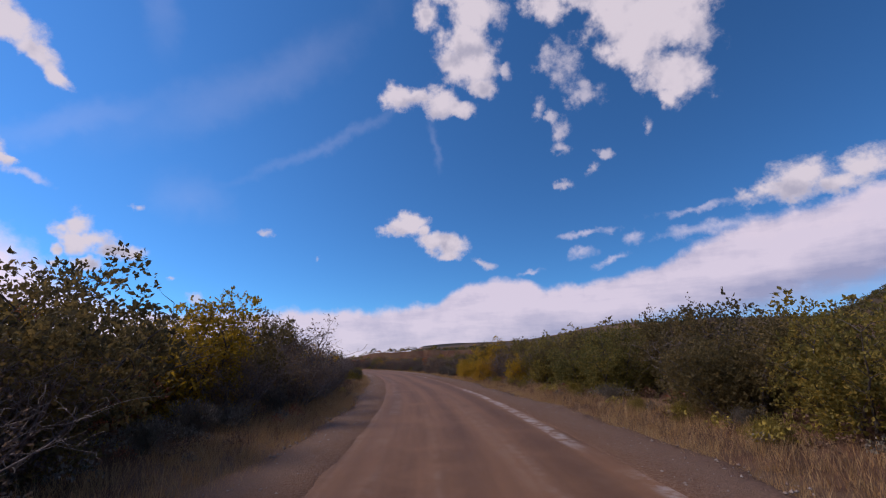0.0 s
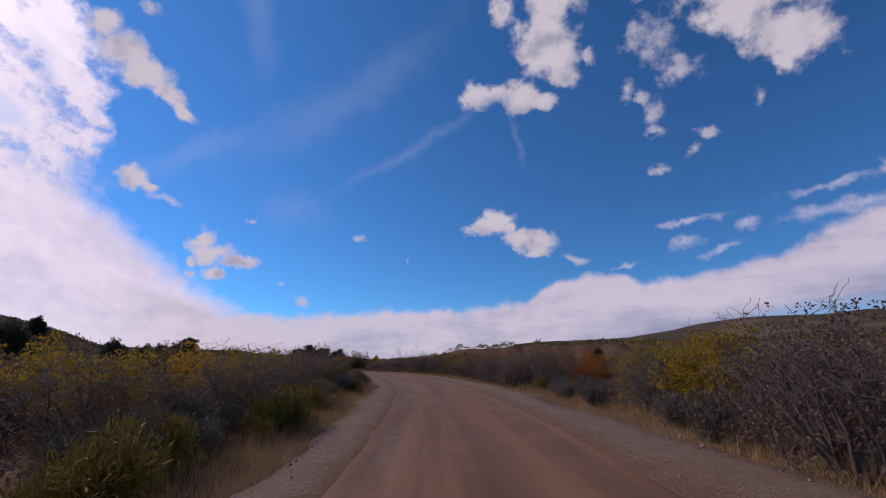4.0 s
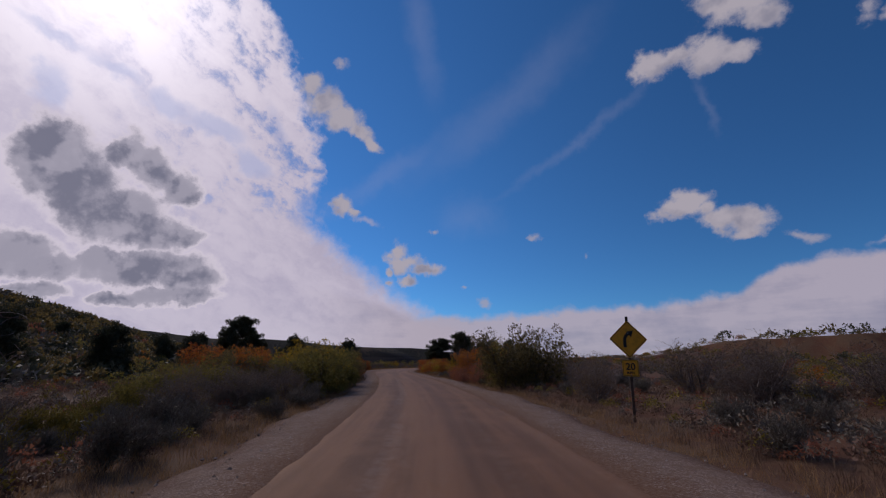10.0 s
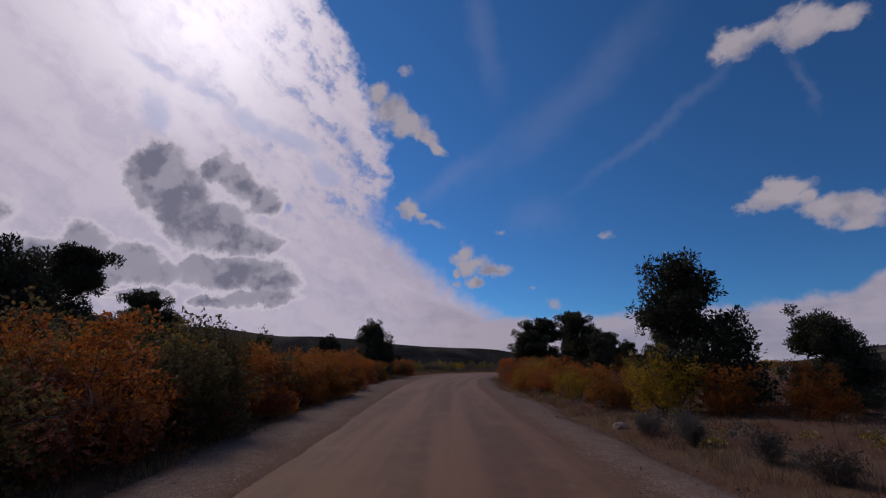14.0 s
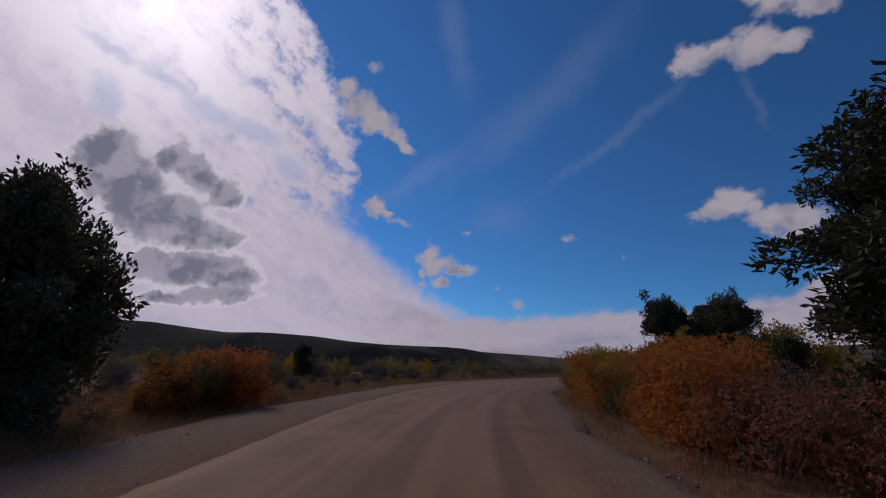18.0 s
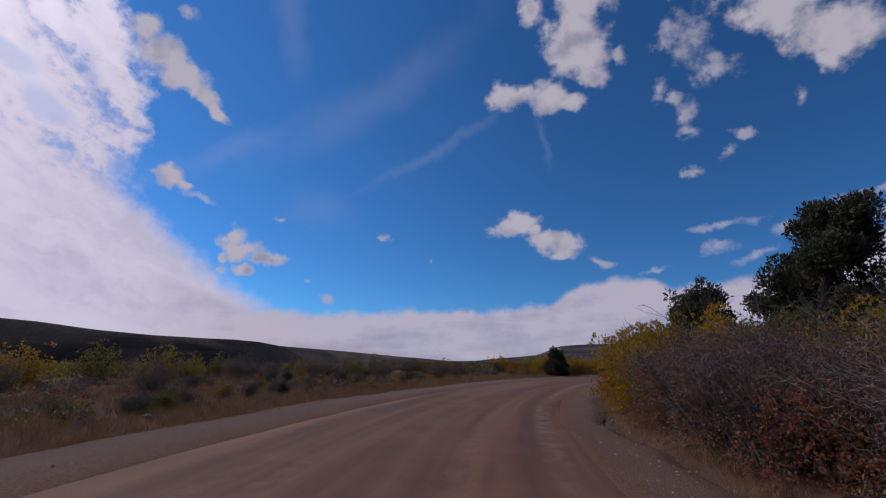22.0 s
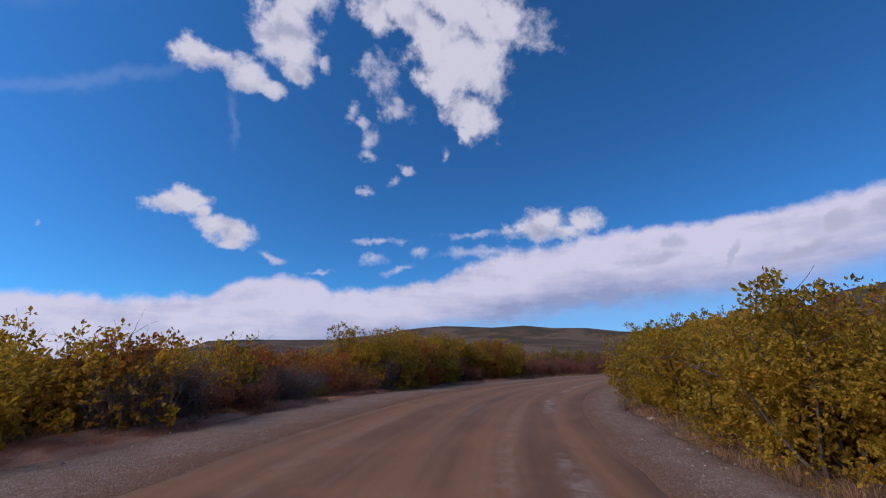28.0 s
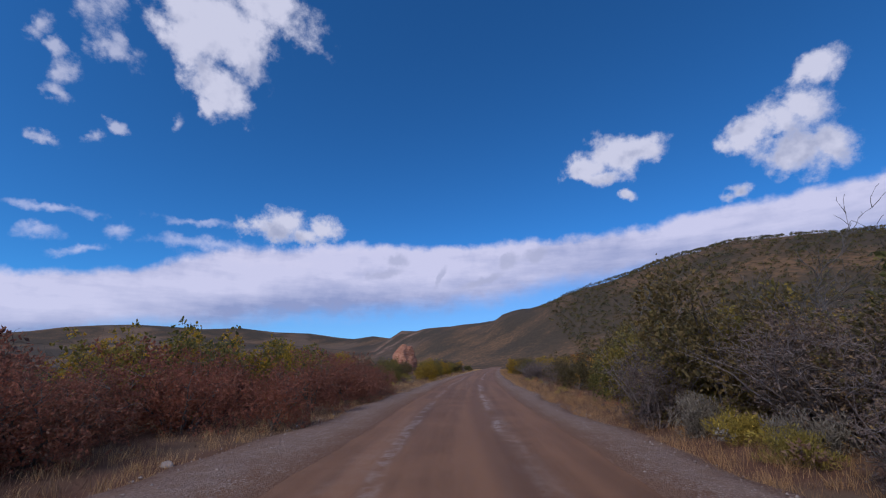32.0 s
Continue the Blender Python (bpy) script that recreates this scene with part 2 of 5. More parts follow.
# the bright sheet of thin cloud round the sun, combed into streaks that fall away from it
sheet_edge = w.math("MULTIPLY", w.ramp(w.math("DIVIDE", height, 50.0), [(h / 50.0, grey(a / 100.0)) for h, a in ((0, 14), (2.5, 28), (5.1, 36), (7.7, 40.3), (10.1, 44.1), (13.1, 48), (15.7, 51.2), (17.3, 53.4), (20.3, 54.6), (22, 53.4), (25, 52.6), (29.8, 54.0), (34.5, 56.9), (38, 59), (41, 61.4), (44, 65.5), (50, 76))]), 100.0)
ALONG, ACROSS = (math.cos(radians(27)), math.sin(radians(27)), 0), (-math.sin(radians(27)), math.cos(radians(27)), 0)
swirl = w.vec("ADD", plain, w.vec("MULTIPLY", billow, (7.0, 5.0, 0)))
grained = w.add("CombineXYZ", {0: w.math("MULTIPLY", w.vec("DOT_PRODUCT", swirl, ALONG, out=1), 0.045), 1: w.math("MULTIPLY", w.vec("DOT_PRODUCT", swirl, ACROSS, out=1), 0.21)})
combed = w.noise(grained, 1.0, 7.0, 0.62)
past = w.math("ADD", w.math("SUBTRACT", heading, sheet_edge), w.math("ADD", w.math("MULTIPLY", w.math("SUBTRACT", combed, 0.5), 7.0), w.math("ADD", w.math("MULTIPLY", w.math("SUBTRACT", fine, 0.5), 6.0), w.math("MULTIPLY", w.math("SUBTRACT", puffs, 0.5), 5.0))))
blur = w.add("MapRange", {0: height, 1: 12.0, 2: 24.0, 3: 4.6, 4: 1.9})
sheet_in = w.math("MULTIPLY", w.step(w.math("DIVIDE", past, blur), -0.55, 1.0), w.step(heading, 160.0, 110.0))
gaps = w.step(noisy(noisy(heap(SHEET_GAPS, w.vec("MULTIPLY_ADD", dark, (1e-7, 1e-7, 0), lobed)), 1.4, puffs), 1.6, combed), 1.5, 0.35)
holes = w.math("MULTIPLY", w.step(w.math("ADD", w.math("MULTIPLY", puffs, 0.45), w.math("MULTIPLY", combed, 0.55)), 0.52, 0.64), w.math("MULTIPLY", w.step(past, 30.0, 3.0), w.step(height, 14.0, 22.0)))
thin_air = w.math("MAXIMUM", w.math("MULTIPLY", gaps, 0.28), w.math("MULTIPLY", holes, 0.75))
sheet_in = w.math("MULTIPLY", sheet_in, w.math("SUBTRACT", 1.0, thin_air))

sky = w.add("TexSky")
air = sky.node
air.sky_type, air.sun_disc, air.sun_elevation, air.sun_rotation = "NISHITA", False, radians(SUN_HEIGHT), radians(-SUN_TURN)
air.altitude, air.air_density, air.dust_density, air.ozone_density = 2400.0, 1.0, 0.2, 2.0
sun_way = Vector((-math.sin(radians(SUN_TURN)) * math.cos(radians(SUN_HEIGHT)), math.cos(radians(SUN_TURN)) * math.cos(radians(SUN_HEIGHT)), math.sin(radians(SUN_HEIGHT))))
near_sun = w.math("MAXIMUM", w.vec("DOT_PRODUCT", toward, tuple(sun_way), out=1), 0.0)
square = w.math("SUBTRACT", 1.0, w.math("MULTIPLY", near_sun, near_sun))
blue = w.mix(1.0, sky, (0.42, 1.05, 1.53), "MULTIPLY")
blue = w.vec("SCALE", blue, scale=w.math("SUBTRACT", 1.0, w.math("MULTIPLY", square, 0.32)))  # deepest at a right angle to the sun
glow = w.math("ADD", w.math("MULTIPLY", w.math("POWER", near_sun, 9.0), 2.6), w.math("MULTIPLY", w.math("POWER", near_sun, 60.0), 9.0))
shade = w.add("CombineXYZ", {0: w.math("ADD", glow, 7.2), 1: w.math("ADD", glow, 6.7), 2: w.math("ADD", glow, 7.8)})
soft_puffs = w.noise(toward, 16.0, 4.0, 0.5)
fold = w.noise(w.vec("ADD", toward, tuple(sun_way * 0.026 + Vector((0, 0, 0.012)))), 16.0, 4.0, 0.5)
lit = w.math("ADD", w.math("MULTIPLY", w.math("SUBTRACT", fold, soft_puffs), 5.0), w.math("MULTIPLY", w.math("SUBTRACT", broad, 0.5), 1.0))
lit = w.math("ADD", lit, w.math("MULTIPLY", w.math("SUBTRACT", 0.60, under), 1.0))
cloud_white = w.mix(w.math("MULTIPLY", w.step(lit, -0.25, 1.3), w.step(white, 1.2, 0.35)), (5.5, 5.25, 5.8), (3.3, 3.35, 4.2))
rel = w.math("DIVIDE", w.math("SUBTRACT", lift, bank_low), w.math("SUBTRACT", bank_top, bank_low))
layer = w.noise(w.vec("MULTIPLY", plain, (0.05, 0.24, 1)), 1.0, 6.0, 0.58)
bank_dim = w.math("ADD", w.math("MULTIPLY", w.step(rel, 0.8, 0.1), 0.7), w.math("ADD", w.math("MULTIPLY", w.math("SUBTRACT", layer, 0.5), 3.0), w.math("ADD", w.math("MULTIPLY", w.math("SUBTRACT", broad, 0.5), 1.2), w.math("MULTIPLY", w.math("SUBTRACT", puffs, 0.5), 0.9))), clamp=True)
bank_shade = w.mix(bank_dim, (5.6, 5.2, 6.1), (2.6, 2.75, 4.1))
sheet_shade = w.mix(w.math("MULTIPLY", w.step(w.math("ADD", w.math("MULTIPLY", combed, 0.65), w.math("MULTIPLY", puffs, 0.35)), 0.42, 0.64), 0.5), shade, w.vec("MULTIPLY", shade, (0.62, 0.62, 0.72)))
grey_fold = w.math("ADD", w.math("MULTIPLY", w.step(w.math("ADD", w.math("MULTIPLY", w.math("SUBTRACT", fold, soft_puffs), 2.5), soft_puffs), 0.66, 0.36), 0.75), 0.25)
grey_shade = w.mix(dark_core, (8.6, 8.2, 9.2), w.mix(w.math("MULTIPLY", dark_deep, grey_fold), (5.0, 4.95, 5.9), (2.2, 2.35, 3.2)))

hazy = w.math("MULTIPLY", w.step(w.math("SUBTRACT", height, bank_low), 2.5, -1.0), 0.4)
full = w.mix(veil_in, w.mix(hazy, blue, (2.6, 3.6, 5.6)), (5.0, 5.2, 7.0))
full = w.mix(streak_in, full, (5.6, 5.4, 6.5))
full = w.mix(w.math("MULTIPLY", sheet_in, 0.96), full, sheet_shade)
full = w.mix(w.math("MULTIPLY", bank_in, 0.93), full, bank_shade)
full = w.mix(puff_in, full, (3.5, 3.5, 4.5))
full = w.mix(shred_in, full, (5.0, 4.85, 5.6))
full = w.mix(w.math("MULTIPLY", white_in, 0.96), full, cloud_white)
full = w.mix(w.math("MULTIPLY", dark_in, 0.95), full, grey_shade)
back = w.add("Background", {"Color": full, "Strength": SKY_GAIN})
out = w.nodes.new("ShaderNodeOutputWorld")
w.links.new(back, out.inputs[0])
world.cycles.sampling_method = "MANUAL"
world.cycles.sample_map_resolution = 1024

sun = new("sun", bpy.data.lights.new("sun", "SUN"))
sun.data.energy, sun.data.angle, sun.data.color = 2.0, radians(12.0), (1.0, 0.94, 0.86)
sun.matrix_world = look((0, 0, 0), tuple(-sun_way))
sun.location = (-60, 150, 60)

# ---------------------------------------------------------------- materials
def surface(name):
    m = bpy.data.materials.new(name)
    m.use_nodes = True
    n = Nodes(m.node_tree)
    return m, n


def finish(n, color, rough=0.85, bump=None, strength=0.4, distance=0.02, through=0.0, metallic=0.0, specular=0.3):
    ins = {"Base Color": color, "Roughness": rough, "Metallic": metallic, "Specular IOR Level": specular}
    if bump is not None:
        ins["Normal"] = n.add("Bump", {"Height": bump, "Strength": strength, "Distance": distance})
    shader = n.add("BsdfPrincipled", ins)
    if through > 0:
        thin = n.add("BsdfTranslucent", {"Color": color})
        shader = n.add("MixShader", {0: through, 1: shader, 2: thin})
    out = n.nodes.new("ShaderNodeOutputMaterial")
    n.links.new(shader, out.inputs[0])


def leaf_material(name, stops, through=0.5, patch=0.35):
    """Leaves: each island takes a colour from the stops; patches and whole plants lean to one end."""
    m, n = surface(name)
    own = n.add("NewGeometry", out="Random Per Island")
    plant = n.add("ObjectInfo", out="Random")
    spot = n.noise(n.add("TexCoord", out="Object"), 1.7, 3.0)
    f = n.math("ADD", n.math("MULTIPLY", own, 0.55), n.math("ADD", n.math("MULTIPLY", n.math("SUBTRACT", spot, 0.5), 2.2 * patch), n.math("MULTIPLY", plant, 0.45)), clamp=True)
    color = n.ramp(f, stops)
    dim = n.add("MapRange", {0: n.noise(n.add("TexCoord", out="Object"), 30.0, 2.0), 1: 0.3, 2: 0.7, 3: 0.75, 4: 1.15})
    color = n.vec("SCALE", color, scale=dim)
    finish(n, color, 0.6, through=through, specular=0.2)
    return m


OAK_GREEN = leaf_material("oak leaves turning from green", [(0.0, (0.092, 0.096, 0.034)), (0.35, (0.170, 0.150, 0.044)), (0.7, (0.280, 0.212, 0.048)), (1.0, (0.410, 0.270, 0.050))])
OAK_YELLOW = leaf_material("yellow oak leaves", [(0.0, (0.200, 0.150, 0.026)), (0.35, (0.380, 0.250, 0.030)), (0.7, (0.520, 0.312, 0.026)), (1.0, (0.598, 0.260, 0.029))])
OAK_ORANGE = leaf_material("orange oak leaves", [(0.0, (0.149, 0.095, 0.024)), (0.3, (0.378, 0.162, 0.030)), (0.65, (0.486, 0.155, 0.034)), (1.0, (0.338, 0.074, 0.030))])
OAK_RUST = leaf_material("rust brown leaves", [(0.0, (0.195, 0.115, 0.076)), (0.4, (0.310, 0.128, 0.078)), (0.75, (0.350, 0.122, 0.072)), (1.0, (0.265, 0.150, 0.078))])
OAK_DARK = leaf_material("dark olive leaves", [(0.0, (0.080, 0.068, 0.034)), (0.4, (0.140, 0.108, 0.046)), (0.8, (0.205, 0.145, 0.054)), (1.0, (0.270, 0.175, 0.056))])
SAGE = leaf_material("grey sage leaves", [(0.0, (0.105, 0.086, 0.066)), (0.5, (0.185, 0.155, 0.120)), (1.0, (0.264, 0.226, 0.172))], 0.1, 0.2)
RABBIT = leaf_material("yellow green broom twigs", [(0.0, (0.15, 0.125, 0.04)), (0.5, (0.26, 0.20, 0.045)), (1.0, (0.42, 0.30, 0.05))], 0.15, 0.25)
NEEDLES = leaf_material("dark evergreen needles", [(0.0, (0.042, 0.048, 0.028)), (0.5, (0.080, 0.083, 0.047)), (1.0, (0.140, 0.128, 0.072))], 0.2, 0.3)
GRASS = leaf_material("dry golden grass", [(0.0, (0.26, 0.135, 0.06)), (0.5, (0.43, 0.245, 0.105)), (1.0, (0.54, 0.37, 0.18))], 0.2, 0.25)

MAUVE = leaf_material("withered grey violet leaves", [(0.0, (0.11, 0.078, 0.068)), (0.5, (0.19, 0.135, 0.108)), (0.85, (0.25, 0.165, 0.100)), (1.0, (0.36, 0.22, 0.06))], 0.3, 0.4)
STALKS = leaf_material("dead brown stalks", [(0.0, (0.085, 0.050, 0.036)), (0.5, (0.165, 0.092, 0.060)), (1.0, (0.27, 0.175, 0.105))], 0.15, 0.3)


def bark_material(name, dark, light):
    m, n = surface(name)
    at = n.add("TexCoord", out="Object")
    grain = n.noise(n.vec("MULTIPLY", at, (26, 26, 5)), 1.0, 5.0, 0.65)
    blotch = n.noise(at, 3.0, 3.0)
    color = n.mix(n.step(n.math("ADD", n.math("MULTIPLY", grain, 0.7), n.math("MULTIPLY", blotch, 0.3)), 0.35, 0.65), dark, light)
    finish(n, color, 0.9, grain, 0.6, 0.01)
    return m


BARK = bark_material("grey brown oak bark", (0.055, 0.042, 0.034), (0.17, 0.14, 0.115))
BRUSHWOOD = bark_material("grey violet brushwood", (0.10, 0.078, 0.070), (0.24, 0.195, 0.175))
DEAD_WOOD = bark_material("weathered grey dead wood", (0.060, 0.052, 0.048), (0.175, 0.155, 0.140))

# dirt between the plants: red brown soil, litter and small stones
SOIL, n = surface("red brown soil with dry litter")
at = n.add("NewGeometry", out="Position")
wide = n.noise(at, 0.035, 5.0, 0.6)
middle = n.noise(at, 0.35, 5.0, 0.6)
small = n.noise(at, 5.0, 6.0, 0.7)
grit = n.noise(at, 45.0, 3.0, 0.6)
color = n.mix(n.step(middle, 0.38, 0.62), (0.125, 0.060, 0.038), (0.140, 0.086, 0.054))
color = n.mix(n.math("MULTIPLY", n.step(small, 0.48, 0.75), 0.7), color, (0.20, 0.125, 0.072))
color = n.mix(n.math("MULTIPLY", n.step(grit, 0.55, 0.7), 0.5), color, (0.09, 0.06, 0.045))
# far off the scrub gives the colour: dark clumps, greyed in imitation of haze, on dry slopes, cliffs where it is steep
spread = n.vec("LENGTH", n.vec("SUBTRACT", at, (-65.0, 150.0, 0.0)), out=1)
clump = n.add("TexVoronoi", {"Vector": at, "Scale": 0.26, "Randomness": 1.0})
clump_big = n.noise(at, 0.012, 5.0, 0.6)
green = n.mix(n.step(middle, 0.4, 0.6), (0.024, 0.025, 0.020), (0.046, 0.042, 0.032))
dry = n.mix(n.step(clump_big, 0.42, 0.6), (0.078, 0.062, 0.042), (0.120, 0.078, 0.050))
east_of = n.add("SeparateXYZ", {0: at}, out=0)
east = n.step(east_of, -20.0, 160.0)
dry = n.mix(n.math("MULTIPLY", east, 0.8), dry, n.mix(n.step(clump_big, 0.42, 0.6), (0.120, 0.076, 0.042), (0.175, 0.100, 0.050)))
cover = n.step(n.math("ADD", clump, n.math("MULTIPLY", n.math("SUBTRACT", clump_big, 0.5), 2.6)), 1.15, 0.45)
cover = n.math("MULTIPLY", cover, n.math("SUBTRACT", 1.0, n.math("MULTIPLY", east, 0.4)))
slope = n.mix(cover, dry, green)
# tan patches that put sunlit parts of the far slopes into the colour
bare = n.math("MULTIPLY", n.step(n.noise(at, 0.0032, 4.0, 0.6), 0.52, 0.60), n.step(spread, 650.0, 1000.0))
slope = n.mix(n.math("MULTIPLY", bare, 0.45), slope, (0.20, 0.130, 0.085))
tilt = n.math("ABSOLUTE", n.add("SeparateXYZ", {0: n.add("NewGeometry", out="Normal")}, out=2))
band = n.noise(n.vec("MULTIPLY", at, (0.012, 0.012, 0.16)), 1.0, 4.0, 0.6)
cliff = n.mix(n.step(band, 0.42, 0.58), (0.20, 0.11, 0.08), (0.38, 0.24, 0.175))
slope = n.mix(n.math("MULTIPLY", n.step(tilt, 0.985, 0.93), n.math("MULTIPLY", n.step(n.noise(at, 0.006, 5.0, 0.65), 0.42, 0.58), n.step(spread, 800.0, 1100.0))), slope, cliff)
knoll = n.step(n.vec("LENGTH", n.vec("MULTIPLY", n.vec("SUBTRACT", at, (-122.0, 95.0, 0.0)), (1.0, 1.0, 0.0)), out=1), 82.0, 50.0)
# the gorge's far wall lies in shade, which is put into its colour here
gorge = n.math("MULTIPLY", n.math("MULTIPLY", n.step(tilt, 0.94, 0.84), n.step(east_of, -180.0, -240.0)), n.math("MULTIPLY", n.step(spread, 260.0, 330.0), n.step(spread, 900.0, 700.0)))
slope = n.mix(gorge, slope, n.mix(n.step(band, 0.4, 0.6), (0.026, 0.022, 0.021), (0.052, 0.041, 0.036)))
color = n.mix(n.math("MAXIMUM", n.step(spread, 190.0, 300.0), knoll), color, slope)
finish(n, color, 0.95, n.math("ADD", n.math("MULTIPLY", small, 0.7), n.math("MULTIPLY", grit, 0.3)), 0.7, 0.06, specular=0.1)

# the road: packed red dirt with darker, damper wheel tracks and pale streaks of dust
ROAD, n = surface("packed red brown dirt road")
uv = n.add("UVMap")
side = n.add("SeparateXYZ", {0: uv}).node.outputs
at = n.add("NewGeometry", out="Position")
long = n.noise(n.vec("MULTIPLY", uv, (1.1, 0.035, 1)), 1.0, 5.0, 0.6)
streaks = n.noise(n.vec("MULTIPLY", uv, (1.5, 0.022, 1)), 1.0, 3.0, 0.6)
patchy = n.noise(at, 0.55, 5.0, 0.6)
grain = n.noise(at, 22.0, 5.0, 0.7)
grit = n.noise(at, 110.0, 2.0, 0.6)
color = n.mix(n.step(long, 0.36, 0.64), (0.150, 0.069, 0.031), (0.238, 0.113, 0.053))
color = n.mix(n.math("MULTIPLY", n.step(patchy, 0.42, 0.68), 0.5), color, (0.26, 0.124, 0.058))
color = n.mix(n.math("MULTIPLY", n.step(grain, 0.5, 0.72), 0.25), color, (0.29, 0.18, 0.115))
dusty = n.math("MULTIPLY", n.step(streaks, 0.50, 0.70), n.step(n.noise(at, 2.4, 6.0, 0.75), 0.40, 0.62))
color = n.mix(n.math("MULTIPLY", dusty, 0.26), color, (0.42, 0.33, 0.28))
# tyres have packed two darker bands into each lane
for band_ in (-1.0, 0.75, 2.2):
    off_line = n.math("ABSOLUTE", n.math("ADD", n.math("SUBTRACT", side[0], band_), n.math("MULTIPLY", n.math("SUBTRACT", n.noise(n.vec("MULTIPLY", uv, (0.0, 0.05, 1)), 1.0, 2.0), 0.5), 0.6)))
    packed = n.math("MULTIPLY", n.step(off_line, 0.45, 0.10), n.step(n.noise(n.vec("MULTIPLY", uv, (0.8, 0.05, 1)), 1.0, 4.0), 0.32, 0.6))
    color = n.mix(n.math("MULTIPLY", packed, 0.42), color, (0.105, 0.050, 0.026))
# pale gravel thrown up in two lines by the last bends, and a pale streak by the first
weave = n.math("MULTIPLY", n.math("SUBTRACT", n.noise(n.vec("MULTIPLY", uv, (0.0, 0.09, 1)), 1.0, 3.0), 0.5), 0.9)
broken = n.math("MULTIPLY", n.step(n.noise(at, 1.9, 6.0, 0.75), 0.40, 0.60), n.step(n.noise(n.vec("MULTIPLY", uv, (0.6, 0.16, 1)), 1.0, 3.0), 0.38, 0.52))
for middle_, half_, from_, to_, much_ in ((-1.2, 0.19, 356.0, 372.0, 0.36), (1.1, 0.12, 350.0, 366.0, 0.32), (1.15, 0.3, 290.0, 310.0, 0.3), (2.75, 0.22, 112.0, 100.0, 0.85), (-0.9, 0.25, 240.0, 200.0, 0.14)):
    away = n.math("ABSOLUTE", n.math("ADD", n.math("SUBTRACT", side[0], middle_), weave))
    line = n.math("MULTIPLY", n.math("MULTIPLY", n.step(away, half_, half_ * 0.35), broken), n.math("MULTIPLY", n.step(side[1], from_, to_), much_))
    color = n.mix(line, color, (0.44, 0.36, 0.31))
color = n.mix(n.math("MULTIPLY", n.step(grit, 0.58, 0.7), 0.35), color, (0.08, 0.05, 0.042))
finish(n, color, n.math("ADD", 0.72, n.math("MULTIPLY", dusty, 0.2)), n.math("ADD", n.math("MULTIPLY", grain, 0.6), n.math("MULTIPLY", grit, 0.4)), 0.5, 0.03, specular=0.25)

# loose pale gravel thrown to both sides
GRAVEL, n = surface("loose pale grey gravel")
at = n.add("NewGeometry", out="Position")
strewn = n.vec("ADD", at, n.vec("SCALE", n.vec("SUBTRACT", n.noise(at, 9.0, 4.0, 0.6, out=1), (0.5, 0.5, 0.5)), scale=0.16))
stones = n.add("TexVoronoi", {"Vector": strewn, "Scale": 34.0, "Randomness": 1.0})
tint = n.add("TexVoronoi", {"Vector": strewn, "Scale": 34.0, "Randomness": 1.0}, out="Color")
big = n.noise(at, 0.6, 4.0, 0.6)
value = n.add("SeparateXYZ", {0: tint}, out=0)
color = n.mix(value, (0.24, 0.150, 0.110), (0.40, 0.290, 0.225))
color = n.mix(n.math("MULTIPLY", n.step(big, 0.45, 0.62), 0.6), color, (0.27, 0.17, 0.125))
BROWN_FROM, BROWN_TO = 235.0, 312.0  # metres along the road
along = n.add("SeparateXYZ", {0: n.add("UVMap")}, out=1)
brown = n.math("MULTIPLY", n.step(along, BROWN_FROM - 12, BROWN_FROM + 8), n.step(along, BROWN_TO + 14, BROWN_TO - 10))
color = n.mix(n.math("MULTIPLY", brown, 0.7), color, (0.19, 0.112, 0.08))
first = n.step(along, 125.0, 95.0)
color = n.mix(n.math("MULTIPLY", first, 0.75), color, (0.22, 0.115, 0.068))
color = n.mix(n.math("MULTIPLY", n.step(stones, 0.34, 0.70), 0.7), color, (0.15, 0.092, 0.064))
color = n.mix(n.math("MULTIPLY", n.step(n.noise(at, 3.2, 5.0, 0.7), 0.46, 0.62), 0.65), color, (0.20, 0.115, 0.070))
across = n.add("SeparateXYZ", {0: n.add("UVMap")}, out=0)
thin = n.math("ADD", across, n.math("ADD", n.math("MULTIPLY", n.math("SUBTRACT", n.noise(at, 0.9, 5.0, 0.7), 0.5), 0.55), n.math("MULTIPLY", n.math("SUBTRACT", value, 0.5), 0.35)))
dirt = n.mix(n.step(n.noise(at, 22.0, 5.0, 0.7), 0.4, 0.7), (0.165, 0.082, 0.045), (0.26, 0.15, 0.092))
color = n.mix(n.step(thin, 0.42, 0.22), color, dirt)
color = n.mix(n.step(thin, 0.74, 0.98), color, (0.145, 0.078, 0.050))
finish(n, color, 0.9, n.math("SUBTRACT", 1.0, stones), 0.8, 0.03, specular=0.2)

STONE, n = surface("pale broken stones")
at = n.add("TexCoord", out="Object")
f = n.math("ADD", n.math("MULTIPLY", n.add("NewGeometry", out="Random Per Island"), 0.8), n.math("MULTIPLY", n.noise(at, 9.0, 4.0), 0.3))
color = n.ramp(f, [(0.0, (0.17, 0.11, 0.09)), (0.5, (0.25, 0.19, 0.155)), (1.0, (0.36, 0.30, 0.26))])
finish(n, color, 0.9, n.noise(at, 40.0, 4.0), 0.5, 0.01, specular=0.2)

RED_ROCK, n = surface("red sandstone and clay")
at = n.add("TexCoord", out="Object")
layer = n.noise(n.vec("MULTIPLY", at, (0.8, 0.8, 5.0)), 1.0, 5.0, 0.6)
color = n.mix(n.step(layer, 0.4, 0.6), (0.26, 0.10, 0.055), (0.36, 0.19, 0.12))
finish(n, color, 0.95, n.noise(at, 8.0, 6.0, 0.7), 0.8, 0.05, specular=0.1)

# ---------------------------------------------------------------- the lie of the road
STRIDE = 1.0  # metres between stations


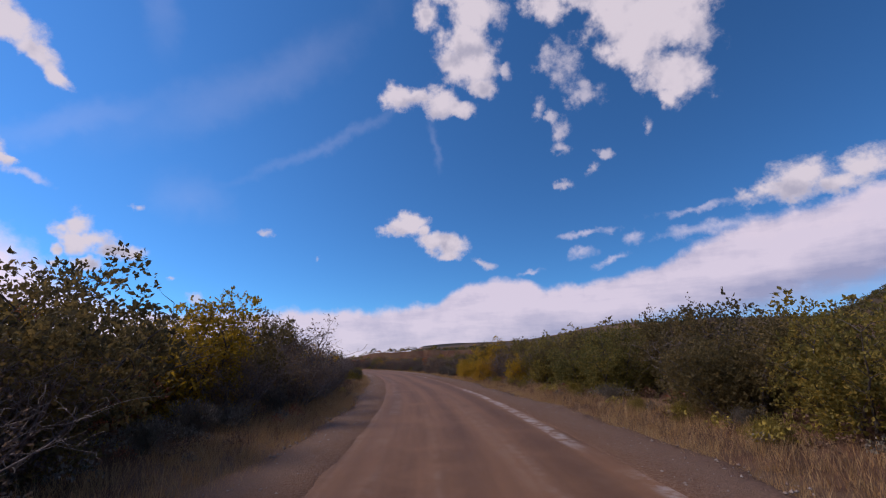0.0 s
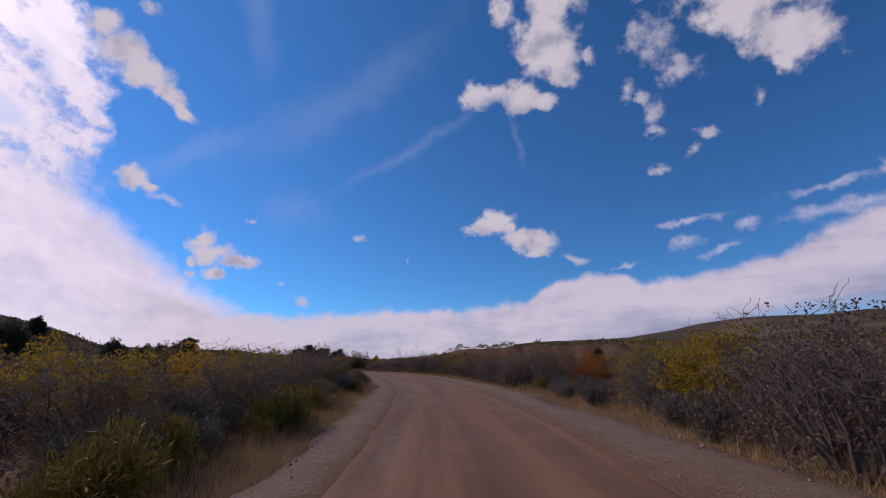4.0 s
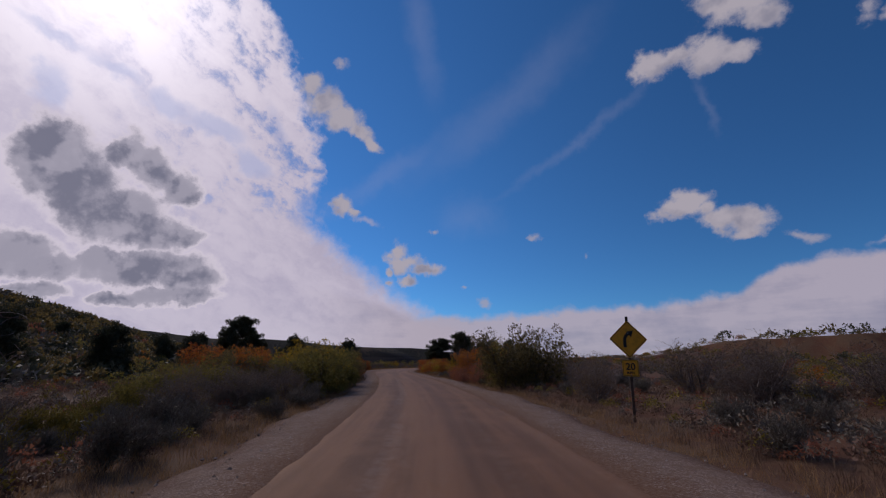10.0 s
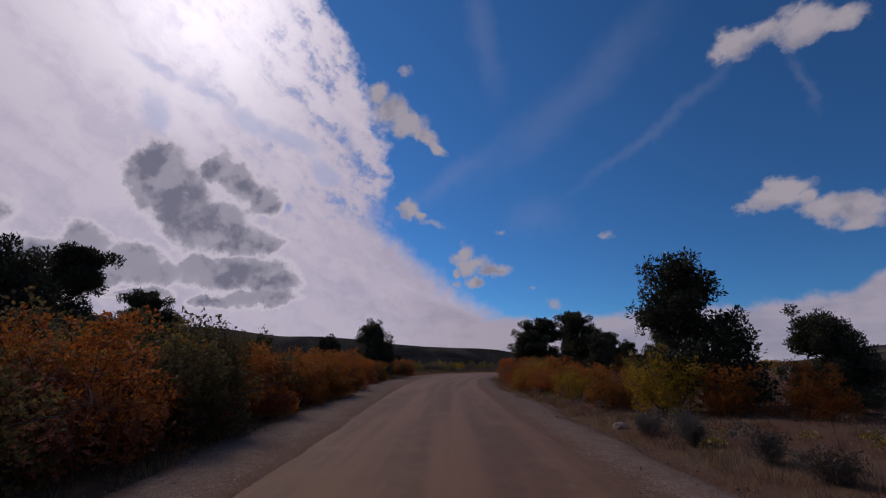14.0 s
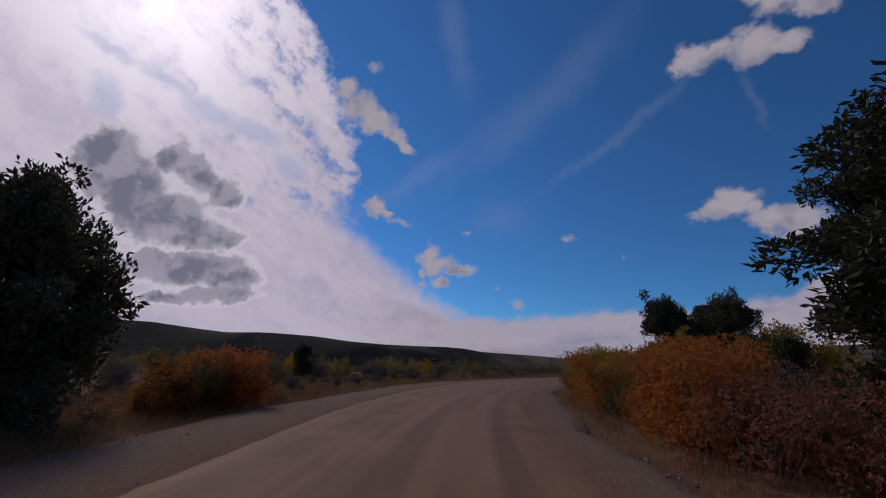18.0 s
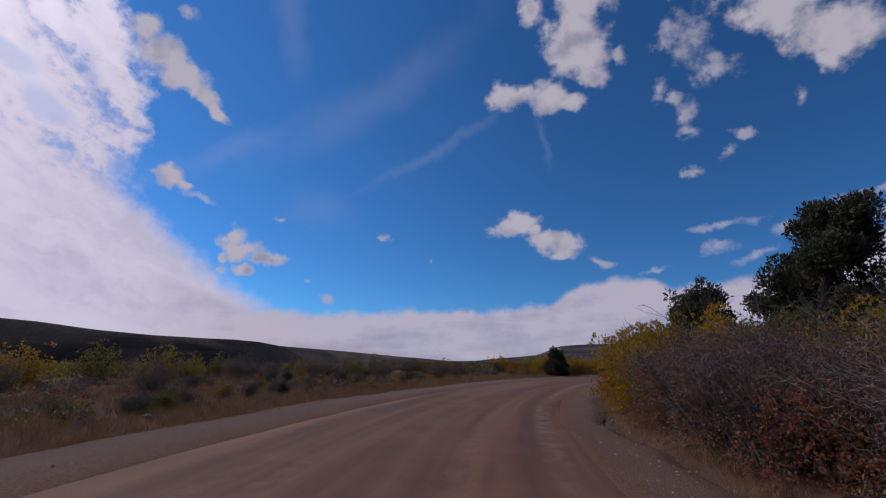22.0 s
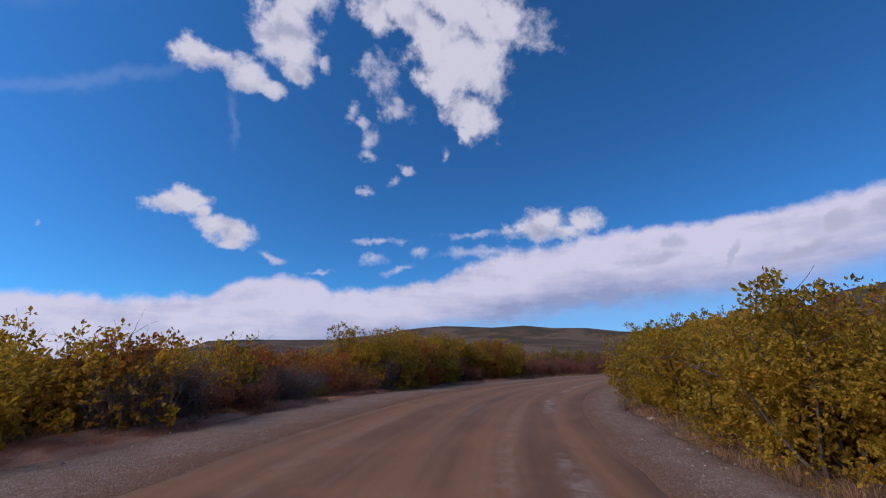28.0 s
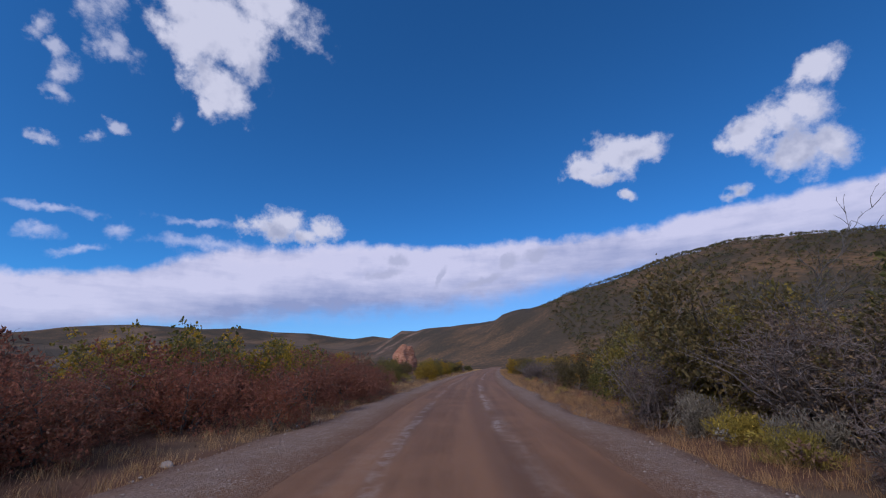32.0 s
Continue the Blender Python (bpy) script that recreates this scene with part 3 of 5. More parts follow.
def stations():
    """Stations along the driven line, run on straight behind the start and past the end: x, y, heading, seconds."""
    pts = [(x, y) for _, x, y, *_ in DRIVE]
    secs = [row[0] for row in DRIVE]
    a0 = radians(DRIVE[0][4] - 3)
    before = [(pts[0][0] + math.sin(a0) * k, pts[0][1] - math.cos(a0) * k) for k in range(60, 0, -6)]
    ahead, a, (x, y) = [], radians(DRIVE[-1][4]), pts[-1]
    for k in range(110):
        a += (radians(-71.0) - a) * 0.12
        x, y = x - math.sin(a) * 5.0, y + math.cos(a) * 5.0
        ahead.append((x, y))
    p = np.array(before + pts + ahead)
    t = np.array([-0.6 * (10 - k) for k in range(10)] + secs + [secs[-1] + 0.5 * (k + 1) for k in range(110)])
    s = np.concatenate([[0], np.cumsum(np.hypot(*np.diff(p, axis=0).T))])
    grid = np.arange(0, s[-1], STRIDE)
    x, y, t = (np.interp(grid, s, q) for q in (p[:, 0], p[:, 1], t))
    for _ in range(3):
        k = np.ones(7) / 7
        x[3:-3], y[3:-3] = np.convolve(x, k, "valid"), np.convolve(y, k, "valid")
    turn = np.unwrap(np.arctan2(-np.gradient(x), np.gradient(y)))
    return x, y, turn, t


SX, SY, STURN, SSEC = stations()


def beside(sec, right):
    """The place beside the road that the car passes at that second, so many metres to its right."""
    i = np.interp(sec, SSEC, np.arange(len(SSEC)))
    k = np.arange(len(SX))
    a = np.interp(i, k, STURN)
    return float(np.interp(i, k, SX) + math.cos(a) * right), float(np.interp(i, k, SY) + math.sin(a) * right)


def road_edges(sec):
    """How far the packed road and its gravel reach to the left and to the right of the driven line."""
    left = np.interp(sec, [-6, 4, 7, 11, 15, 18, 21, 22, 24, 26, 28.8, 30, 31, 33, 60], [-2.3, -2.0, -2.0, -2.9, -3.1, -4.2, -5.6, -6.0, -5.1, -4.6, -4.8, -4.6, -3.7, -2.7, -2.3])
    left_out = np.interp(sec, [-6, 3, 7, 11, 15, 18, 21, 22, 24, 26, 28.8, 29.5, 30.7, 31.5, 34, 60], [-2.7, -2.5, -2.6, -3.7, -4.2, -6.5, -7.9, -8.2, -7.2, -6.7, -7.4, -7.5, -6.8, -5.6, -3.6, -2.8])
    right = np.interp(sec, [-6, 1, 7, 14, 18, 26, 30, 33, 60], [3.5, 3.5, 3.2, 3.0, 2.4, 2.3, 2.9, 3.2, 3.0])
    right_out = np.interp(sec, [-6, 1, 5, 8, 14, 18, 26, 30, 33, 60], [4.1, 4.2, 4.7, 4.5, 4.0, 3.0, 2.8, 3.8, 4.0, 3.6])
    return left, left_out, right, right_out


def nearest(px, py):
    """For many points: seconds at the nearest station, and metres to the right of the driven line."""
    sec, off = np.empty(len(px)), np.empty(len(px))
    for a in range(0, len(px), 4000):
        b = slice(a, a + 4000)
        d = (px[b, None] - SX[None, ::2]) ** 2 + (py[b, None] - SY[None, ::2]) ** 2
        k = d.argmin(1) * 2
        sec[b] = SSEC[k]
        off[b] = (px[b] - SX[k]) * np.cos(STURN[k]) + (py[b] - SY[k]) * np.sin(STURN[k])
        far = np.sqrt(d.min(1))
        off[b] = np.where(far > np.abs(off[b]) + 3, np.sign(off[b] + 1e-9) * far, off[b])
    return sec, off


# ---------------------------------------------------------------- ground
HUB = (-65.0, 150.0)
SKYLINE = [(-180, 5), (-150, 7), (-120, 10.0), (-100, 12.0), (-90, 12.3), (-83, 12.4), (-79, 11.7), (-75, 10.3), (-70, 8.4), (-65, 6.3), (-60, 5.0), (-54, 4.2), (-48, 3.4), (-40, 4.0), (-28, 4.4), (-20, 3.7), (-13, 2.6), (-4, 2.4), (1, 2.1), (4, 1.0), (8, 0.5), (14, 0.0), (20, 0.5), (26, 0.9), (32, 1.3), (40, 2.2), (48, 2.2), (56, 3.2), (66, 3.4), (80, 4.3), (95, 6), (130, 6), (180, 5)]
SKY_FAR = [(-180, 900), (-120, 560), (-90, 540), (-75, 570), (-65, 734), (-54, 1160), (-48, 1900), (-10, 2000), (4, 2000), (12, 2600), (22, 1200), (40, 620), (60, 560), (90, 600), (130, 800), (180, 900)]


def smooth(x):
    x = np.clip(x, 0, 1)
    return x * x * (3 - 2 * x)


def bumps(x, y, size, seed):
    """Soft irregular waves of about that size, from -1 to 1."""
    r = np.random.RandomState(seed)
    v = np.zeros_like(x)
    for k in range(6):
        a, p, q = r.uniform(0, 6.283), r.uniform(0, 6.283), r.uniform(0.7, 1.9)
        v += np.sin((x * math.cos(a) + y * math.sin(a)) * 6.283 / size * q + p) / (k * 0.4 + 1)
    return v / 2.6


def lie(x, y):
    """The height of the ground at many places."""
    x, y = np.asarray(x, float), np.asarray(y, float)
    r = np.hypot(x - HUB[0], y - HUB[1])
    az = np.degrees(np.arctan2(-(x - HUB[0]), y - HUB[1]))
    top = np.interp(az, *zip(*SKYLINE))
    far = np.interp(az, *zip(*SKY_FAR))
    top = top + bumps(x * 0 + az * 3.0, r * 0, 40, 5) * 0.12
    peak = np.tan(np.radians(top)) * far + 1.6
    # a mesa: gentle foot, steep upper third, flat top
    f = (r - 0.32 * far) / (0.68 * far)
    gentle = np.where(az < -51, smooth(f * 0.98), 0.45 * smooth(f / 0.72) + 0.55 * smooth((f - 0.72) / 0.28))
    rise = peak * np.where(az < -51, np.clip(gentle, 0, 1), gentle)
    rough = bumps(x, y, 300, 11) * 0.035 + bumps(x, y, 90, 12) * 0.02
    rise = rise * (1 + rough * smooth((r - 250) / 300) * np.where(r < far * 0.97, 1, 0.25))
    # the gorge on the western side, its far wall steep and dark
    west = smooth((az - 22) / 16) * smooth((118 - az) / 16)
    drop = smooth((r - 165) / 70) * smooth((0.97 * far - r) / (0.10 * far))
    z = rise * (1 - west * smooth((0.97 * far - r) / (0.10 * far))) - west * drop * 46
    sec, off = nearest(x.ravel(), y.ravel())
    sec, off = sec.reshape(x.shape), off.reshape(x.shape)
    l, lo, ri, ro = road_edges(sec)
    out = np.maximum(np.maximum(lo - off, off - ro), 0)
    near = smooth(out / 9.0)
    # a broad ridge west of the first bends
    z = z + 11.5 * np.exp(-(((x + 135.0) / 70.0) ** 2) - ((y - 114.0) / 62.0) ** 2) * smooth((out - 12) / 45)
    soft = bumps(x, y, 26, 3) * 0.28 + bumps(x, y, 7, 4) * 0.09 + 0.22
    bed = -0.16 + 0.16 * smooth(out / 1.6)
    up = np.where(off > 0, smooth((out - 4) / 60) * np.interp(sec, [-6, 8, 13, 18, 26, 34, 60], [0.2, -0.8, -0.6, 1.2, 3.0, 6.0, 5.0]), smooth((out - 4) / 60) * np.interp(sec, [-6, 8, 16, 19, 30, 60], [1.5, 1.5, 1.0, -1.5, -1.5, -2.5]))
    return z + bed + near * soft + up


def axis_steps(lo, hi, step, reach):
    mid = list(np.arange(lo, hi + 0.01, step))
    d, a = step, []
    edge_lo, edge_hi = mid[0], mid[-1]
    left, right = [], []
    while edge_hi - hi < reach:
        d *= 1.17
        edge_lo, edge_hi = edge_lo - d, edge_hi + d
        left.append(edge_lo)
        right.append(edge_hi)
    return np.array(left[::-1] + mid + right)


def sheet(name, xs, ys, material):
    gx, gy = np.meshgrid(xs, ys)
    v = np.stack([gx, gy, lie(gx, gy)], -1).reshape(-1, 3)
    nx, ny = len(xs), len(ys)
    i = (np.arange(ny - 1)[:, None] * nx + np.arange(nx - 1)[None]).ravel()
    return mesh_of(name, v, np.stack([i, i + 1, i + nx + 1, i + nx], 1), material, True)


def mesh_of(name, v, f, material, smooth_faces=False, uv=None):
    """A mesh from arrays of vertices and of faces that all have the same number of corners."""
    me = bpy.data.meshes.new(name)
    f = np.asarray(f, np.int32)
    count, corners = f.shape
    me.vertices.add(len(v))
    me.vertices.foreach_set("co", np.asarray(v, np.float32).ravel())
    me.loops.add(count * corners)
    me.loops.foreach_set("vertex_index", f.ravel())
    me.polygons.add(count)
    me.polygons.foreach_set("loop_start", np.arange(0, count * corners, corners, dtype=np.int32))
    if uv is not None:
        me.uv_layers.new(name="UVMap").data.foreach_set("uv", np.asarray(uv, np.float32)[f.ravel()].ravel())
    me.update(calc_edges=True)
    me.validate()
    me.polygons.foreach_set("use_smooth", np.full(len(me.polygons), smooth_faces))
    me.materials.append(material)
    return me


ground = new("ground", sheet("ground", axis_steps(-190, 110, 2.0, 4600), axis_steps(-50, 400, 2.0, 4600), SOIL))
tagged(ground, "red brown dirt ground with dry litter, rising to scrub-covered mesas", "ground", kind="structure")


def strip(name, sec_a, sec_b, cuts, z, material, across=False):
    """A strip laid along the road: cuts(sec) gives its offsets to the right, z(k) their heights."""
    idx = np.where((SSEC >= sec_a) & (SSEC <= sec_b))[0]
    rows, uvs = [], []
    for i in idx:
        offs = cuts(SSEC[i], i)
        for k, o in enumerate(offs):
            rows.append((SX[i] + math.cos(STURN[i]) * o, SY[i] + math.sin(STURN[i]) * o, z(k, len(offs), i)))
            uvs.append((k / (len(offs) - 1) if across else o, i * STRIDE))
    nc = len(offs)
    a = (np.arange(len(idx) - 1)[:, None] * nc + np.arange(nc - 1)[None]).ravel()
    return mesh_of(name, rows, np.stack([a, a + 1, a + nc + 1, a + nc], 1), material, True, uvs)


def wobble(i, seed):
    return 0.16 * math.sin(i * 0.31 + seed) + 0.10 * math.sin(i * 0.83 + seed * 2.1) + 0.06 * math.sin(i * 2.3 + seed)


def road_cuts(sec, i):
    l, lo, r, ro = road_edges(sec)
    l, r = l + wobble(i, 1.0), r + wobble(i, 2.0)
    return [l - 0.02] + [l + (r - l) * k / 10 for k in range(11)] + [r + 0.02]


def road_z(k, count, i):
    if k in (0, count - 1):
        return -0.12
    u = (k - 1) / (count - 3) * 2 - 1
    rut = -0.018 * math.exp(-((abs(u) - 0.35) / 0.13) ** 2)
    return 0.02 + 0.035 * (1 - u * u) + rut + 0.004 * math.sin(i * 1.7 + k)


road = new("road", strip("road", -6, 84, road_cuts, road_z, ROAD))
tagged(road, "packed red brown dirt road with pale dusty wheel tracks", "road", kind="structure")


def shoulder(side, name):
    def cuts(sec, i):
        l, lo, r, ro = road_edges(sec)
        a, b = (lo - 0.4 + wobble(i, 3.0) * 1.6, l + 0.75) if side < 0 else (r - 0.75, ro + 0.4 + wobble(i, 4.0) * 1.6)
        a, b = (b, a) if side < 0 else (a, b)  # from the road outwards
        return [a + (b - a) * k / 8 for k in range(9)]

    def z(k, count, i):
        u = k / (count - 1)
        return 0.046 - 0.030 * u + 0.016 * math.sin(u * 3.1) - 0.10 * smooth(np.array((u - 0.82) / 0.18)) - 0.07 * (k == 0) + 0.012 * math.sin(i * 2.1 + k * 1.9)

    ob = new(name, strip(name, -6, 84, cuts, z, GRAVEL, True))
    return tagged(ob, "strip of loose pale gravel along the dirt road", "road shoulder", kind="structure")


shoulder(-1, "shoulder_1")
shoulder(1, "shoulder_2")


def bank(name, sec_a, sec_b):
    """A low red dirt bank, pushed up along the outer edge of the gravel on the left."""
    def cuts(sec, i):
        lo = road_edges(sec)[1] + wobble(i, 5.0)
        return [lo + 0.1, lo - 0.35, lo - 0.75, lo - 1.2, lo - 1.7, lo - 2.4]

    def z(k, count, i):
        return (-0.12, 0.03, 0.09, 0.11, 0.04, -0.30)[k] + 0.05 * math.sin(i * 1.3 + k * 2.2) + 0.03 * math.sin(i * 3.1 + k)

    return tagged(new(name, strip(name, sec_a, sec_b, cuts, z, RED_ROCK)), "low crumbling red dirt bank beside the gravel", "bank", kind="structure")


bank("bank_1", 28.2, 32.0)

# ---------------------------------------------------------------- plants
def tubes(paths, sides=5):
    """Tapered limbs: each path is a list of (point, radius). Returns vertices and quads."""
    vs, fs = [], []
    for path in paths:
        base = len(vs)
        for k, (p, r) in enumerate(path):
            q = path[min(k + 1, len(path) - 1)][0] - path[max(k - 1, 0)][0]
            q = q.normalized() if q.length > 1e-6 else Vector((0, 0, 1))
            a = q.orthogonal().normalized()
            b = q.cross(a)
            for s in range(sides):
                w_ = 6.2832 * s / sides
                vs.append(p + (a * math.cos(w_) + b * math.sin(w_)) * r)
        for k in range(len(path) - 1):
            for s in range(sides):
                t = (s + 1) % sides
                fs.append((base + k * sides + s, base + k * sides + t, base + (k + 1) * sides + t, base + (k + 1) * sides + s))
    return np.array([tuple(v) for v in vs]), np.array(fs)


def limb(rng, start, way, length, radius, steps=5, droop=0.0, crook=0.25):
    """A crooked limb that narrows to its tip."""
    p, d, path = Vector(start), Vector(way).normalized(), []
    for k in range(steps + 1):
        path.append((p.copy(), max(radius * (1 - 0.85 * k / steps), 0.003)))
        d = (d + Vector((rng.gauss(0, crook), rng.gauss(0, crook), rng.gauss(0, crook) - droop))).normalized()
        p = p + d * (length / steps)
    return path


def leaves(r, centres, spread, count, size, narrow=0.62, upward=0.25, flat=1.0, sprig=1):
    """Folded leaves in clumps round the centres: vertices and triangles, two to a leaf."""
    sprigs = max(1, count // sprig)
    count = sprigs * sprig
    c = centres[r.randint(0, len(centres), sprigs)]
    g = r.normal(size=(sprigs, 3))
    g /= np.linalg.norm(g, axis=1)[:, None] + 1e-9
    p = c + g * (spread * r.uniform(0.15, 1, sprigs) ** 0.45)[:, None] * np.array([1, 1, flat])
    p, g = np.repeat(p, sprig, 0), np.repeat(g, sprig, 0)
    p = p + r.normal(size=(count, 3)) * size * 0.35 * (sprig > 1)
    d = r.normal(size=(count, 3)) + g * 0.8
    d[:, 2] += upward
    d /= np.linalg.norm(d, axis=1)[:, None]
    s = np.cross(d, r.normal(size=(count, 3)))
    s /= np.linalg.norm(s, axis=1)[:, None] + 1e-9
    nrm = np.cross(d, s)
    L = (size * r.uniform(0.6, 1.3, count))[:, None]
    v = np.stack([p, p + d * L * 0.55 + s * L * narrow * 0.5 + nrm * L * 0.10, p + d * L, p + d * L * 0.5 - s * L * narrow * 0.5 + nrm * L * 0.10], 1).reshape(-1, 3)
    i = np.arange(count)[:, None] * 4
    return v, np.concatenate([i + [0, 1, 2], i + [0, 2, 3]])


def part(name, me, parent, label=""):
    ob = new(name, me)
    ob.parent = parent
    if label:
        ob["label"] = label
    return ob


def thing(name, label, category, group=""):
    return tagged(new(name), label, category, group)


def keep_above(v, floor=0.02):
    v[:, 2] = np.maximum(v[:, 2], floor + np.abs(v[:, 2]) * 0.02)
    return v


def bush(name, label, seed, high, wide, count, size, material, stems=7, bare=0.0, group="roadside shrubs", clumps=70, spread=0.27, fine=0):
    """A shrub of many stems: the stems carry clumps of leaves, thin inside and ragged outside."""
    rng, r = random.Random(seed), np.random.RandomState(seed)
    ob = thing(name, label, "bush", group)
    paths, tips = [], []
    for k in range(stems):
        a, lean = rng.uniform(0, 6.283), rng.uniform(0.1, 0.75)
        way = Vector((math.cos(a) * lean, math.sin(a) * lean, 1))
        start = (math.cos(a) * wide * 0.10, math.sin(a) * wide * 0.10, -0.08)
        main = limb(rng, start, way, high * rng.uniform(0.75, 1.02), 0.028 * high ** 0.5, 6, 0.0, 0.16)
        paths.append(main)
        for j in range(2, 7):
            for _ in range(2):
                b = rng.uniform(0, 6.283)
                side = Vector((math.cos(b), math.sin(b), rng.uniform(0.1, 0.9)))
                twig = limb(rng, main[j][0], side, high * rng.uniform(0.18, 0.36), 0.006 if fine else 0.009, 4, 0.0, 0.25)
                paths.append(twig)
                tips += [twig[-1][0], twig[2][0]]
                for m in range(fine):
                    c = rng.uniform(0, 6.283)
                    out_ = Vector((math.cos(c), math.sin(c), rng.uniform(0.0, 1.2)))
                    sprig = limb(rng, twig[1 + m % 4][0], out_, high * rng.uniform(0.07, 0.16), 0.0045, 3, 0.0, 0.3)
                    paths.append(sprig)
                    tips.append(sprig[-1][0])
    v, f = tubes(paths, 3 if fine else 4)
    part("wood", mesh_of(name + "_wood", v, f, BRUSHWOOD if fine else BARK, True), ob, "grey brown crooked woody growth")
    if count:
        # clumps on a lumpy dome, the twigs' tips among them
        a, u = r.uniform(0, 6.283, clumps), r.uniform(0.0, 1.0, clumps)
        lump = 1 + 0.16 * np.sin(a * 3 + seed) + 0.12 * np.sin(a * 5 + seed * 1.7)
        rad = np.sqrt(r.uniform(0.25, 1.0, clumps)) * lump
        el = np.arcsin(u)
        dome = np.stack([np.cos(a) * np.cos(el) ** 0.6 * rad * wide * 0.5, np.sin(a) * np.cos(el) ** 0.6 * rad * wide * 0.5, (0.06 + 0.86 * np.sin(el) * rad) * high], 1)
        own = np.array([tuple(t) for t in tips])
        own = own[(np.hypot(own[:, 0], own[:, 1]) < wide * 0.56) & (own[:, 2] < high * 1.0)]
        centres = np.concatenate([dome, own[r.permutation(len(own))[: clumps // 2]]])
        if bare:
            centres = centres[r.uniform(size=len(centres)) > bare]
        v, f = leaves(r, centres, spread * (0.8 + 0.2 * high), count, size, sprig=5)
        part("foliage", mesh_of(name + "_foliage", keep_above(v), f, material), ob)
    return ob


def sage(name, label, seed, high, wide, count, material, group="low brush", thin=0.16, length=0.10):
    """A low brush of upright grey twigs fanned out of one base."""
    rng, r = random.Random(seed), np.random.RandomState(seed)
    ob = thing(name, label, "shrub", group)
    paths, tips = [], []
    for k in range(16):
        a, lean = rng.uniform(0, 6.283), rng.uniform(0.1, 1.1)
        stem = limb(rng, (0, 0, -0.05), Vector((math.cos(a) * lean, math.sin(a) * lean, 1)), high * rng.uniform(0.6, 0.95), 0.011, 5, 0.0, 0.18)
        paths.append(stem)
        tips += [p for p, _ in stem[2:]]
    v, f = tubes(paths, 4)
    f = np.where(f % 24 < 4, f % 24, f)  # all twigs grow out of one root
    part("wood", mesh_of(name + "_wood", v, f, BARK, True), ob)
    c = np.array([tuple(t) for t in tips])
    v, f = leaves(r, c, 0.15 * wide, count, length, thin, 1.3)
    part("foliage", mesh_of(name + "_foliage", keep_above(v), f, material), ob)
    return ob


def juniper(name, label, seed, high, wide, count, low=0.06, point=1.0, group="evergreen trees", tuft=0.125):
    """An evergreen with a short trunk, rising limbs and dense tufts of needles in uneven masses."""
    rng, r = random.Random(seed), np.random.RandomState(seed)
    ob = thing(name, label, "tree", group)
    trunk = limb(rng, (0, 0, -0.25), (0.05, 0.03, 1), high * 0.9, 0.055 * high ** 0.8, 8, 0.0, 0.07)
    paths, ends = [], []
    for j in range(1, 8):
        h01 = j / 8
        reach = wide * 0.5 * (1 - 0.75 * h01 ** (1.6 * point)) * min(1.0, 0.55 + h01 * 1.6)
        for k in range(8 if j < 6 else 5):
            a = rng.uniform(0, 6.283)
            b = limb(rng, trunk[j][0], (math.cos(a), math.sin(a), rng.uniform(0.15, 0.8)), reach * rng.uniform(0.7, 1.05), 0.035 * (1 - h01 * 0.6), 5, 0.0, 0.2)
            paths.append(b)
            ends += [(b[-1][0], 0.20), (b[-2][0], 0.24), (b[3][0], 0.26)]
    v, f = tubes([trunk], 7)
    part("trunk", mesh_of(name + "_trunk", v, f, BARK, True), ob, "shaggy grey brown trunk")
    v, f = tubes(paths, 4)
    part("branchwork", mesh_of(name + "_branchwork", v, f, BARK, True), ob)
    c = np.array([tuple(e[0]) for e in ends] + [tuple(p) for p, _ in trunk[6:]])
    c = c[c[:, 2] > low * high]
    # more masses near the outside, so that the outline swells and breaks
    extra = c[r.randint(0, len(c), len(c))] + r.normal(size=(len(c), 3)) * 0.12 * high ** 0.5
    c = np.concatenate([c, extra])
    v, f = leaves(r, c, 0.030 * high + 0.11, count, tuft, 0.42, 0.9, sprig=3)
    part("crown", mesh_of(name + "_crown", keep_above(v), f, NEEDLES), ob)
    return ob


def snag(name, label, seed, high, wide, material=DEAD_WOOD, group="dead trees"):
    """A bare, dead, much forked shrub or tree."""
    rng = random.Random(seed)
    ob = thing(name, label, "dead tree", group)
    paths = []

    def fork(p, d, length, radius, depth):
        b = limb(rng, p, d, length, radius, 5, 0.0, 0.22)
        paths.append(b)
        if depth:
            for k in range(rng.randint(2, 3)):
                q, rr = b[rng.randint(2, 5)]
                way = (b[-1][0] - b[-2][0]).normalized() + Vector((rng.gauss(0, 0.6), rng.gauss(0, 0.6), rng.uniform(-0.1, 0.6)))
                fork(q, way, length * rng.uniform(0.5, 0.75), max(rr * 0.75, 0.006), depth - 1)

    for k in range(4):
        a = rng.uniform(0, 6.283)
        fork(Vector((math.cos(a) * 0.12, math.sin(a) * 0.12, -0.15)), Vector((math.cos(a) * wide / high * 0.6, math.sin(a) * wide / high * 0.6, 1)), high * 0.5, 0.02 + 0.010 * high, 4)
    v, f = tubes(paths, 4)
    part("bare_wood", mesh_of(name + "_bare_wood", v, f, material, True), ob)
    return ob


# one of each kind, built at the origin and copied to its places; the first ones are set down in the first place
KINDS = {}


def kind(key, maker, *args, **more):
    KINDS[key] = [maker(*args, **more), False]


def plant(key, x, y, scale=1.0, turn=0.0, sink=0.0, tall=1.0, z=None):
    ob, used = KINDS[key]
    z = float(lie([x], [y])[0]) if z is None else z
    m = pose(x, y, z - sink, 0, 0, turn)
    if not used:
        KINDS[key][1] = True
        ob.matrix_basis = m @ Matrix.Diagonal((scale, scale, scale * tall, 1))
        return ob
    c = copy_thing(ob, m)
    c.scale = (scale, scale, scale * tall)
    return c


